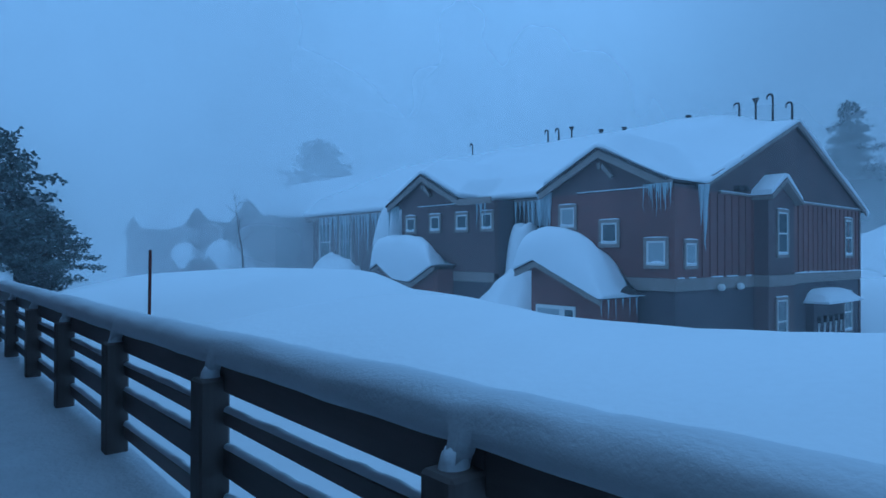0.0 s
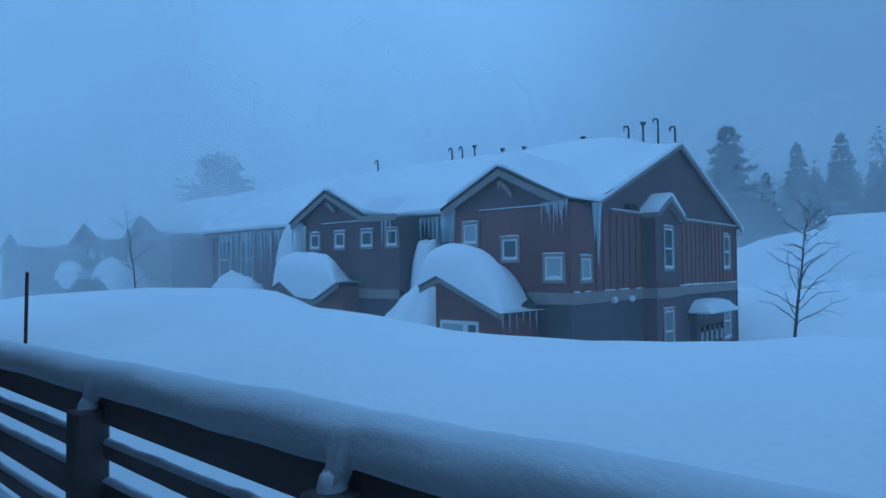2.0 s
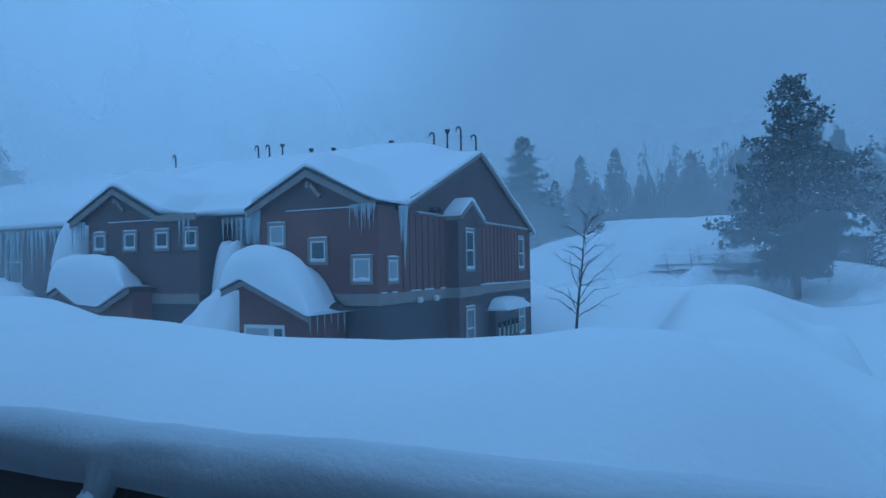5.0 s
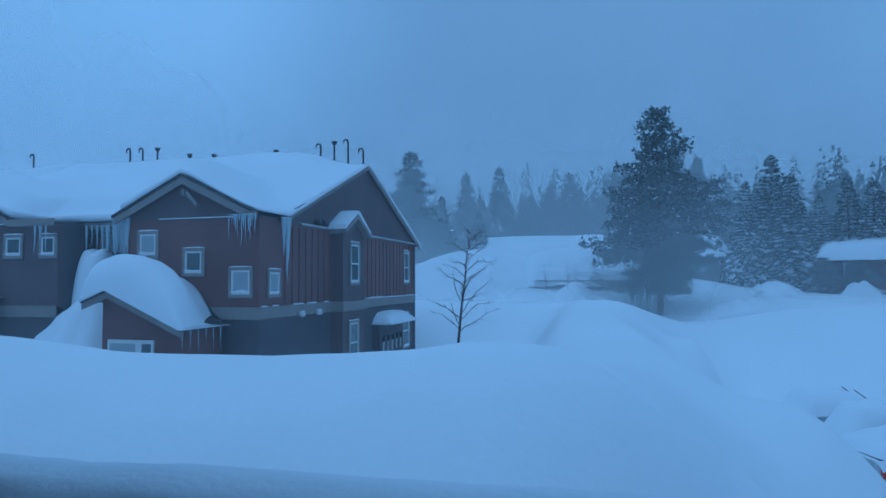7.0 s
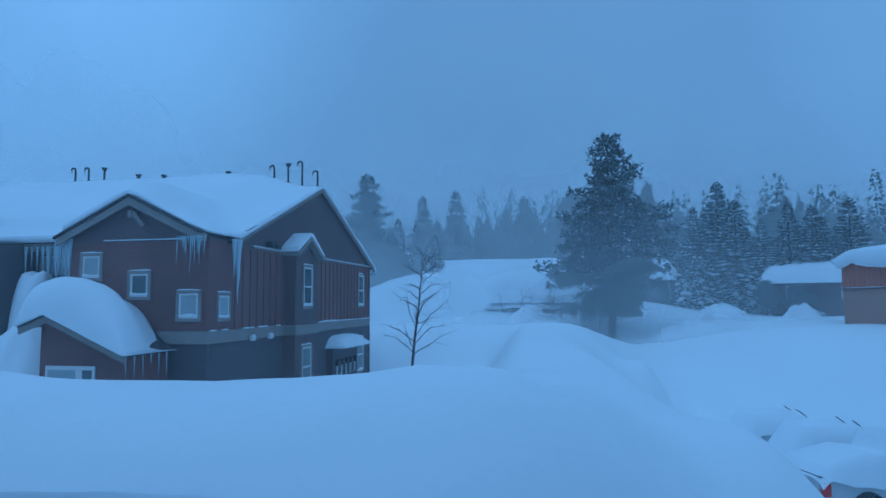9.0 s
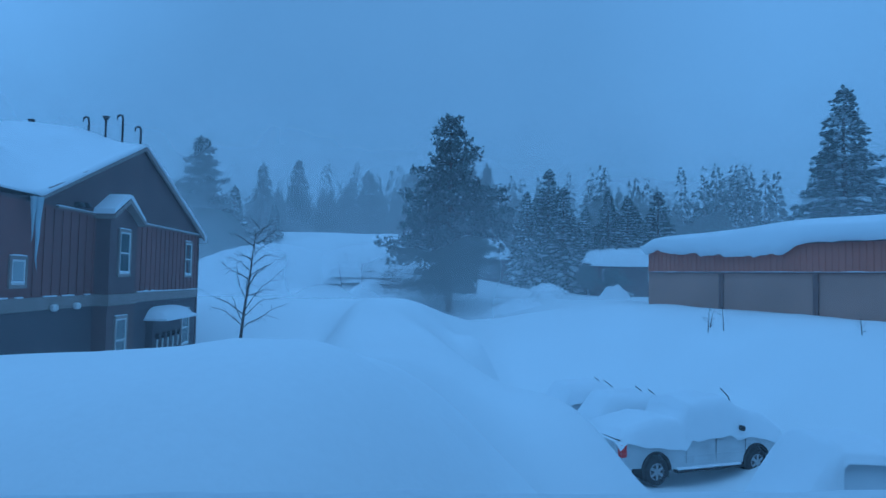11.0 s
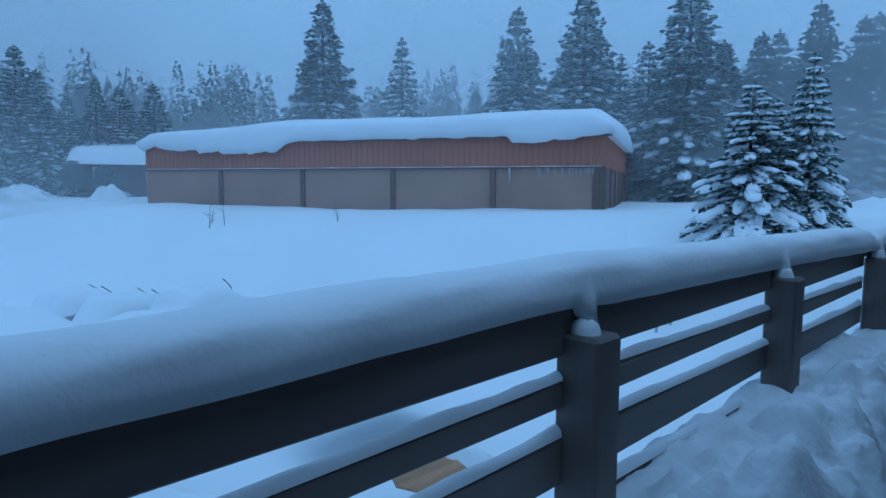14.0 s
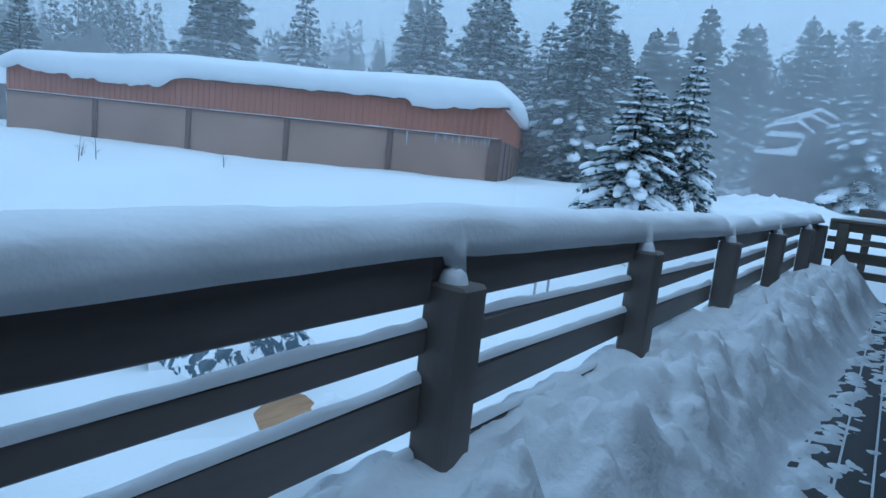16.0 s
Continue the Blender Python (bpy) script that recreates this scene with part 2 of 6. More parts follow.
# ---- mesh helpers ----
class Shape:
    """Vertices and faces of one mesh."""

    def __init__(self):
        self.v, self.f = [], []

    def add(self, verts, faces):
        k = len(self.v)
        self.v += [tuple(p) for p in verts]
        self.f += [tuple(i + k for i in f) for f in faces]
        return self

    def box(self, x0, x1, y0, y1, z0, z1, bevel=0.0):
        b = min(bevel, (x1 - x0) * 0.4, (y1 - y0) * 0.4, (z1 - z0) * 0.4)
        if b <= 0:
            return self.add([(x, y, z) for x in (x0, x1) for y in (y0, y1) for z in (z0, z1)],
                            [(0, 1, 3, 2), (4, 6, 7, 5), (0, 4, 5, 1), (2, 3, 7, 6), (0, 2, 6, 4), (1, 5, 7, 3)])
        bm = bmesh.new()
        bmesh.ops.create_cube(bm, size=1)
        for q in bm.verts:
            q.co = Vector(((x0 + x1) / 2 + q.co.x * (x1 - x0), (y0 + y1) / 2 + q.co.y * (y1 - y0), (z0 + z1) / 2 + q.co.z * (z1 - z0)))
        bmesh.ops.bevel(bm, geom=bm.edges[:], offset=b, segments=1, affect="EDGES")
        bm.verts.index_update()
        self.add([q.co[:] for q in bm.verts], [[q.index for q in f.verts] for f in bm.faces])
        bm.free()
        return self

    def prism(self, outline, axis, a, b):
        """An outline extruded along an axis from a to b; the outline is in the two other axes."""
        def at(p, w):
            return {"x": (w, p[0], p[1]), "y": (p[0], w, p[1]), "z": (p[0], p[1], w)}[axis]
        n = len(outline)
        return self.add([at(p, a) for p in outline] + [at(p, b) for p in outline],
                        [tuple(range(n)), tuple(range(2 * n - 1, n - 1, -1))] + [(i, i + n, (i + 1) % n + n, (i + 1) % n) for i in range(n)])

    def tube(self, points, radii, sides=7):
        pts = [Vector(p) for p in points]
        rings = []
        for i, p in enumerate(pts):
            d = (pts[min(i + 1, len(pts) - 1)] - pts[max(i - 1, 0)]).normalized()
            u = d.cross(Vector((0, 0, 1)) if abs(d.z) < 0.9 else Vector((1, 0, 0))).normalized()
            w = d.cross(u)
            rings.append([p + radii[i] * (math.cos(a) * u + math.sin(a) * w) for a in (2 * math.pi * k / sides for k in range(sides))])
        n = len(pts)
        faces = [(i * sides + k, i * sides + (k + 1) % sides, (i + 1) * sides + (k + 1) % sides, (i + 1) * sides + k) for i in range(n - 1) for k in range(sides)]
        faces += [tuple(range(sides - 1, -1, -1)), tuple((n - 1) * sides + k for k in range(sides))]
        return self.add([q for r in rings for q in r], faces)

    def sheet(self, nu, nv, fn):
        """A grid of nu by nv points fn(u, v), u and v from 0 to 1."""
        verts = [fn(i / (nu - 1), j / (nv - 1)) for i in range(nu) for j in range(nv)]
        return self.add(verts, [(i * nv + j, (i + 1) * nv + j, (i + 1) * nv + j + 1, i * nv + j + 1) for i in range(nu - 1) for j in range(nv - 1)])

    def mesh(self, name, mat, smooth=False):
        me = bpy.data.meshes.new(name)
        me.from_pydata(self.v, [], self.f)
        bm = bmesh.new()
        bm.from_mesh(me)
        bmesh.ops.recalc_face_normals(bm, faces=bm.faces[:])
        bm.to_mesh(me)
        bm.free()
        me.materials.append(mat)
        if smooth:
            me.polygons.foreach_set("use_smooth", [True] * len(me.polygons))
        return me


def part(name, shape, mat, parent=None, label="", smooth=False):
    ob = new(name, shape.mesh(name, mat, smooth) if isinstance(shape, Shape) else shape)
    if parent is not None:
        ob.parent = parent
        ob.matrix_parent_inverse = parent.matrix_basis.inverted()
    return tagged(ob, label)


def thing(name, place, label, category, group="", kind=""):
    ob = new(name)
    ob.matrix_basis = Matrix.Translation(place)
    ob.empty_display_size = 0.2
    return tagged(ob, label, category, group, kind)


def smooth(a, b, x):
    t = np.clip((x - a) / (b - a), 0.0, 1.0)
    return t * t * (3 - 2 * t)


def wob(x, y, s=1.0, k=0.0):
    return noise.noise(Vector((x * s, y * s, k)))


# ---- the snow-covered ground ----
LOT = -3.9
BARN_L, BARN_R = Vector((14.8, 38.6)), Vector((26.02, 15.55))
BARN_DIR = (BARN_R - BARN_L).normalized()
BARN_OUT = Vector((BARN_DIR.y, -BARN_DIR.x))
if BARN_OUT.dot(-BARN_L) < 0:
    BARN_OUT = -BARN_OUT


CREST_X = (-40, -25.5, -18.7, -12.9, -11.5, -9.2, -7.5, -5.6, -4.6, -3.5, -2.4, -1.8, 1.0, 3.0)
CREST_Z = (-0.1, 1.2, 1.50, 1.62, 1.27, 1.15, 1.0, 0.97, 0.95, 1.02, 1.14, 1.24, 1.2, 0.9)


def ground_height(x, y):
    """Height of the snow: a high berm before the row houses, a sunk car park, rising fields round it."""
    r = math.hypot(x, y)
    field = 0.68 + 0.2 * wob(x, y, 0.06, 3) + max(0.0, r - 45) * 0.012
    # sunk car park, open towards the camera's right
    front = (Vector((x, y)) - BARN_R).dot(BARN_OUT)
    edge = smooth(2.0, 14.0, front) * smooth(46, 26, r)
    if x > 0:
        edge *= 1 - 0.93 * smooth(0.42, 0.12, y / (r + 0.1)) * smooth(12, 20, r)
    h = field + (LOT - field) * edge
    # ridge of heaped snow from the deck towards the lone pine
    crest = float(np.interp(x, CREST_X, CREST_Z))
    along = crest - 0.55 * smooth(8, 11, y) + (0.55 - crest) * smooth(10, 18, y) + 1.0 * smooth(19, 28, y) * smooth(40, 32, y)
    along += -0.95 * smooth(7.6, 2.0, y)
    if y > 9:
        hollow = smooth(8.4, 13.0, y) * smooth(-1.5, -4.0, x) * smooth(34, 27, y)
        along += (-1.5 - along) * hollow
    limit = 1.6 + 0.13 * y - 2.0 * smooth(18, 30, y)
    limit += 0.7 * wob(x * 0.3, y, 0.22, 8)
    h += 2.5 * math.exp(-((x + 3) / 12) ** 2 - ((y - 57) / 7) ** 2)
    berm = smooth(limit + 3.0, limit - 3.8, x)
    h = h + (along - h) * berm * smooth(46, 36, y)
    h += 1.6 * math.exp(-((x - 4.6) / 1.9) ** 2 - ((y - 16) / 2.5) ** 2)
    h -= 1.0 * math.exp(-((x - 3.5) / 4.5) ** 2 - ((y - 43) / 4.0) ** 2)
    h += 1.3 * math.exp(-((x - 3.4) / 0.9) ** 2 - ((y - 28) / 0.9) ** 2)
    h += (0.10 * wob(x, y, 0.35, 1) + 0.03 * wob(x, y, 1.1, 2)) * (0.55 if y < 10 and x < 0 else 1.0)
    return h


def ground():
    s = Shape()
    n = 330

    def fn(u, v):
        a, b = 2 * u - 1, 2 * v - 1
        x = 2 + 46 * a + 850 * a ** 7
        y = 16 + 40 * b + 850 * b ** 7
        return (x, y, float(ground_height(x, y)))
    s.sheet(n, n, fn)
    ob = part("ground", s, SNOW, smooth=True)
    tagged(ob, "deep smooth drifted snow over berms and fields", "snow ground", kind="structure")


ground()


# ---- row of town houses ----
GX, BAY_Y, MAIN_Y, BACK_Y, RIDGE_Y, RIDGE_Z = -8.66, 14.78, 16.1, 28.0, 22.0, 6.22
ROW_END = -64.0
BAYS = [(-10.8, -12.64, -8.664), (-18.5, -19.95, -14.95), (-33.7, -35.6, -30.6), (-41.4, -43.0, -38.0), (-56.0, -58.0, -53.0)]


def roof_height(x, y):
    """Top of the shingles of the main roof and its front gables."""
    h = RIDGE_Z - 0.41 * abs(y - RIDGE_Y)
    h = max(h, 3.78 if y < 17 else -9)
    for c, a, b in BAYS:
        d = abs(x - c)
        if y < 21 and d < 2.25:
            h = max(h, 4.85 - 0.488 * d)
    return h


def window(parent, plane, at, a0, a1, z0, z1, rails=(0.5,), out=1, blind=0.0):
    """A trimmed window on the plane x = at or y = at; out is the side it faces."""
    def box(s, p0, p1, q0, q1, r0, r1, bev=0.0):
        lo, hi = sorted((at + out * r0, at + out * r1))
        return s.box(lo, hi, p0, p1, q0, q1, bev) if plane == "x" else s.box(p0, p1, lo, hi, q0, q1, bev)
    t = 0.085
    trim, sash = Shape(), Shape()
    for p0, p1, q0, q1 in ((a0, a1, z1 - t, z1), (a0, a1, z0, z0 + t), (a0, a0 + t, z0 + t, z1 - t), (a1 - t, a1, z0 + t, z1 - t)):
        box(trim, p0, p1, q0, q1, 0.0, 0.05, 0.006)
    win = part("window", trim, TRIM, parent)
    f, i0, i1, k0, k1 = 0.05, a0 + t, a1 - t, z0 + t, z1 - t
    for p0, p1, q0, q1 in ((i0, i1, k1 - f, k1), (i0, i1, k0, k0 + f), (i0, i0 + f, k0 + f, k1 - f), (i1 - f, i1, k0 + f, k1 - f)):
        box(sash, p0, p1, q0, q1, 0.004, 0.04, 0.004)
    for r in rails:
        m = k0 + (k1 - k0) * r
        box(sash, i0 + f, i1 - f, m - 0.025, m + 0.025, 0.004, 0.045, 0.004)
    part("window_frame", sash, FRAME, win, "white vinyl window frame")
    pane = Shape()
    box(pane, i0 + f, i1 - f, k0 + f, k1 - f, 0.006, 0.014)
    part("pane", pane, GLASS, win, "dark reflecting glass")
    if blind:
        s = Shape()
        box(s, i0 + f, i1 - f, k1 - f - (k1 - k0 - 2 * f) * blind, k1 - f - 0.002, 0.016, 0.022)
        part("blind", s, BLIND, win, "pale drawn blind")
    n = 9
    lo, hi = a0 + 0.02, a1 - 0.02
    for zz, th in ((z1, 0.05), (k0 + f, 0.09)):
        sn, ring = Shape(), []
        for i in range(n):
            q = i / (n - 1)
            hgt = th * (0.35 + 0.9 * abs(wob(lo + q * (hi - lo), zz, 4.0, at))) * min(1, 5 * q + 0.3, 5 * (1 - q) + 0.3)
            ring.append((lo + q * (hi - lo), hgt))
        for (p0, h0), (p1, h1) in zip(ring, ring[1:]):
            r0, r1 = at + out * 0.004, at + out * 0.052
            def pt(p, r, z):
                return (r, p, z) if plane == "x" else (p, r, z)
            sn.add([pt(p0, r0, zz), pt(p0, r1, zz), pt(p1, r1, zz), pt(p1, r0, zz), pt(p0, r0, zz + h0), pt(p0, r1 - out * 0.01, zz + h0 * 0.9), pt(p1, r1 - out * 0.01, zz + h1 * 0.9), pt(p1, r0, zz + h1)],
                   [(4, 5, 6, 7), (1, 2, 6, 5), (0, 1, 5, 4), (2, 3, 7, 6), (0, 3, 2, 1)])
        part("sill_snow", sn, SNOW_CAP, win, "snow caught on the frame")
    return win


def rake(s, y0, z0, y1, z1, x0, x1, h=0.22, axis="x"):
    """A fascia board along a slope in the plane across an axis."""
    s.prism([(y0, z0), (y1, z1), (y1, z1 - h), (y0, z0 - h)], axis, x0, x1)


def row_house():
    home = thing("town_house_row", (-30, 20, -2.2), "long two-storey red-brown town house row with gabled bays under deep snow", "building")
    base = -2.4
    # walls
    s = Shape()
    s.prism([(BAY_Y + 0.2, base), (BAY_Y + 0.2, 1.05), (BACK_Y, 1.05), (BACK_Y, base)], "x", GX - 0.2, GX)
    part("lower_wall", s, WALL_LOW, home, "slate-dark lower storey siding")
    s = Shape().prism([(BAY_Y + 0.005, 1.3), (BAY_Y + 0.005, 3.62), (BACK_Y, 3.62), (BACK_Y, 1.3)], "x", GX - 0.2, GX)
    part("gable_wall", s, WALL_RED, home, "red-brown board-and-batten gable wall")
    s = Shape().prism([(BAY_Y + 0.005, 3.62), (BAY_Y + 0.005, 3.70), (MAIN_Y, 3.72), (RIDGE_Y, RIDGE_Z - 0.06), (BACK_Y, 3.70), (BACK_Y, 3.62)], "x", GX - 0.2, GX + 0.002)
    part("gable_triangle", s, WALL_DARK, home, "dark brown upper gable wall")
    s = Shape().box(ROW_END, GX - 0.2, BACK_Y - 0.2, BACK_Y, base, 3.7)
    part("rear_wall", s, WALL_DARK, home)
    s = Shape().box(ROW_END, GX - 0.2, MAIN_Y, MAIN_Y + 0.2, base, 3.7)
    part("front_wall", s, WALL_DARK, home, "dark recessed front wall between the bays")
    s = Shape().prism([(MAIN_Y, base), (MAIN_Y, 3.7), (RIDGE_Y, RIDGE_Z - 0.06), (BACK_Y, 3.7), (BACK_Y, base)], "x", ROW_END, ROW_END + 0.2)
    part("end_wall", s, WALL_DARK, home)
    # belt course on the gable end and the first bay
    s = Shape().box(GX, GX + 0.05, BAY_Y, BACK_Y + 0.03, 1.02, 1.34, 0.01)
    part("belt_trim", s, TRIM, home, "taupe belt course between the storeys")
    for y in np.arange(BAY_Y + 1.35, BACK_Y - 0.1, 0.41):
        y = float(y)
        if 19.0 < y < 21.05:
            continue
        top = 3.55 if y < 28 else 3.3
        part("batten", Shape().box(GX, GX + 0.028, y - 0.025, y + 0.025, 1.38, top), WALL_RED, home)
    part("corner_board", Shape().box(GX, GX + 0.04, BACK_Y - 0.1, BACK_Y + 0.03, base, 3.6, 0.005), WALL_DARK, home)
    # ledge at the foot of the gable triangle
    s = Shape().box(GX, GX + 0.07, MAIN_Y + 0.9, BACK_Y, 3.60, 3.65)
    part("gable_ledge", s, TRIM, home)
    part("ledge_snow", Shape().box(GX, GX + 0.08, MAIN_Y + 0.9, BACK_Y - 0.1, 3.65, 3.675, 0.008), SNOW_CAP, home, "thin line of snow")
    for i in range(46):
        y = BAY_Y + 0.1 + i * 0.285
        h = 0.03 + 0.07 * abs(wob(y, 3.0, 1.7))
        if wob(y, 9.0, 2.3) > -0.25:
            part("belt_snow", Shape().box(GX, GX + 0.07, y, y + 0.27, 1.34, 1.34 + h, 0.02), SNOW_CAP, home)
    # bump-out
    bx = -8.25
    s = Shape().prism([(19.12, base), (19.12, 3.55), (19.95, 3.98), (20.92, 3.5), (20.92, base)], "x", GX, bx)
    bump = part("bump_out", s, WALL_DARK, home, "projecting stair bay with its own small gable")
    part("bump_belt", Shape().box(GX + 0.01, bx + 0.05, 19.07, 20.97, 1.02, 1.34, 0.01), TRIM, bump)
    s = Shape()
    rake(s, 18.95, 3.64, 19.95, 4.20, GX, bx + 0.2, 0.14), rake(s, 19.95, 4.20, 21.1, 3.58, GX, bx + 0.2, 0.14)
    part("small_roof", s, TRIM, bump, "taupe fascia of the small gable")
    s = Shape()
    s.prism([(18.92, 3.65), (19.95, 4.22), (21.14, 3.59), (21.12, 3.68), (20.1, 4.31), (19.85, 4.32), (18.95, 3.80)], "x", GX, bx + 0.18)
    part("small_roof_snow", s, SNOW_CAP, bump, "snow on the small gable")
    window(bump, "x", bx, 19.62, 20.48, 1.85, 3.28, (0.5,))
    window(bump, "x", bx, 19.55, 20.42, -0.75, 0.70, (0.5,))
    window(home, "x", GX, 26.37, 27.24, 1.83, 3.29, (0.5,))
    window(home, "x", GX, 26.25, 27.2, -0.93, 0.61, (0.5,))
    window(home, "x", GX, 15.18, 15.86, 1.57, 2.32, (), blind=0.9)
    # metre panel under a snowy hood
    s = Shape().box(GX, GX + 0.25, 22.9, 25.6, -1.0, 0.35, 0.02)
    panel = part("meter_panel", s, WALL_LOW, home, "dark electrical meter panel")
    for i in range(5):
        y = 23.25 + i * 0.5
        part("meter", Shape().tube([(GX + 0.25, y, -0.2), (GX + 0.37, y, -0.2), (GX + 0.38, y, -0.2)], [0.12, 0.11, 0.06], 12), METAL_DARK, panel, "round glass-fronted meter")
        part("conduit", Shape().tube([(GX + 0.28, y, -0.32), (GX + 0.28, y - 0.04, -0.7)], [0.03, 0.03], 6), FRAME, panel)
    s = Shape().sheet(9, 13, lambda u, v: (GX + 0.02 + 0.75 * u, 22.7 + 3.2 * v, 0.42 + (0.40 * (1 - u ** 4) * (1 - abs(2 * v - 1) ** 5) if 0 < v < 1 and u < 1 else 0)))
    s.box(GX, GX + 0.77, 22.7, 25.9, 0.36, 0.43)
    part("hood", s, SNOW_CAP, panel, "snow-laden hood over the panel", smooth=False)
    # small outlets and lamps
    for y, z in ((17.95, 3.78), (18.3, 3.80)):
        part("wall_vent", Shape().tube([(GX, y, z), (GX + 0.16, y, z), (GX + 0.2, y, z - 0.08)], [0.09, 0.09, 0.07], 10), METAL_DARK, home)
    for y in (16.9, 18.0):
        part("wall_lamp", Shape().box(GX + 0.05, GX + 0.22, y - 0.1, y + 0.1, 0.98, 1.16, 0.05), FRAME, home, "snowy wall lamp")
    # bays
    for n, (c, a, b) in enumerate(BAYS):
        s = Shape().box(a, b, BAY_Y + 0.004, BAY_Y + 0.2, base, 1.05)
        s.box(a, a + 0.2, BAY_Y + 0.2, MAIN_Y, base, 3.7)
        if n:
            s.box(b - 0.2, b, BAY_Y + 0.2, MAIN_Y, base, 3.7)
        part("bay_base", s, WALL_LOW, home)
        s = Shape().prism([(a, 1.3), (a, 3.68), (c - 2.1, 3.66), (c, 4.66), (c + 2.1, 3.66), (b, 3.68), (b, 1.3)] if n else
                          [(a, 1.3), (a, 3.75), (c, 4.66), (b, 3.66), (b, 1.3)], "y", BAY_Y + 0.02, BAY_Y + 0.2)
        bay = part("bay_wall", s, WALL_DARK, home, "lap siding on the gabled bay, dark in its gable")
        z = 1.36
        while z < 3.62:
            part("siding_board", Shape().prism([(BAY_Y + 0.022, z), (BAY_Y + 0.003, z), (BAY_Y + 0.013, z + 0.174), (BAY_Y + 0.022, z + 0.174)], "x", a, b), WALL_RED if n == 0 else WALL_DARK, bay)
            z += 0.175
        part("bay_ledge", Shape().box(a + 1.0, b - 0.7, BAY_Y - 0.045, BAY_Y + 0.02, 3.66, 3.685, 0.008), SNOW_CAP, bay, "snow on the ledge below the gable")
        part("bay_belt", Shape().box(a, b + (0.05 if n == 0 else 0), BAY_Y - 0.04, BAY_Y + 0.004, 1.02, 1.34, 0.01), TRIM, bay)
        # fascia and eave of the bay's gable
        y0, y1 = BAY_Y - 0.24, BAY_Y - 0.19
        s = Shape()
        rake(s, c - 2.08, 3.74, c, 4.76, y0, y1, 0.2, "y"), rake(s, c, 4.76, c + 2.0, 3.78, y0, y1, 0.2, "y")
        s.box(c + 2.0, max(b, c + 2.1) + 0.06, y0, y1, 3.58, 3.78)
        part("fascia", s, TRIM, bay, "taupe gable fascia")
        s = Shape()
        rake(s, c - 2.14, 3.78, c, 4.83, y0 - 0.05, MAIN_Y + 3.5, 0.06, "y"), rake(s, c, 4.83, c + 2.05, 3.83, y0 - 0.05, MAIN_Y + 3.5, 0.06, "y")
        part("bay_roof", s, SHINGLE, bay)
        part("bracket", Shape().box(c - 0.05, c + 0.05, y0 + 0.05, BAY_Y, 4.25, 4.42).prism([(c + 0.05, 4.30), (c + 0.35, 3.98), (c + 0.42, 4.04), (c + 0.10, 4.40)], "y", y0 + 0.08, y0 + 0.2), TRIM, bay, "timber gable bracket")
    w = [(-12.31, -11.64, 2.62, 3.36), (-10.90, -10.23, 2.13, 2.88), (-9.51, -8.81, 1.58, 2.37)]
    for k, (p, q, z0, z1) in enumerate(w):
        window(home, "y", BAY_Y, p, q, z0, z1, (), -1, 0.0 if k == 1 else 0.92)
    for dx in (0, -23.0):
        for p, q in ((-19.7, -19.02), (-18.27, -17.6), (-16.86, -16.16), (-15.6, -14.97)):
            window(home, "y", BAY_Y, p + dx * 0.98, q + dx * 0.98, 2.67, 3.36, (), -1)
    window(home, "y", MAIN_Y, -14.75, -13.75, 2.4, 3.5, (), -1, 0.6)
    for p in (-26.7, -28.6, -22.6, -48.0):
        window(home, "y", MAIN_Y, p, p + 1.2, 1.5, 3.5, (0.5,), -1)
    # main roof
    s = Shape()
    s.prism([(MAIN_Y - 0.35, 3.74), (RIDGE_Y, RIDGE_Z), (BACK_Y + 0.4, 3.62), (BACK_Y + 0.4, 3.50), (RIDGE_Y, RIDGE_Z - 0.14), (MAIN_Y - 0.35, 3.62)], "x", ROW_END - 0.2, GX + 0.12)
    part("main_roof", s, SHINGLE, home, "dark shingle roof edge")
    s = Shape()
    rake(s, MAIN_Y - 0.05, 3.86, RIDGE_Y, RIDGE_Z + 0.03, GX + 0.10, GX + 0.16, 0.2), rake(s, RIDGE_Y, RIDGE_Z + 0.03, BACK_Y + 0.42, 3.62, GX + 0.10, GX + 0.16, 0.2)
    part("rake_board", s, TRIM, home, "taupe rake boards of the end gable")
    s = Shape().box(ROW_END, GX, MAIN_Y - 0.4, MAIN_Y - 0.35, 3.52, 3.74)
    part("eave_board", s, TRIM, home)
    return home


row_house()


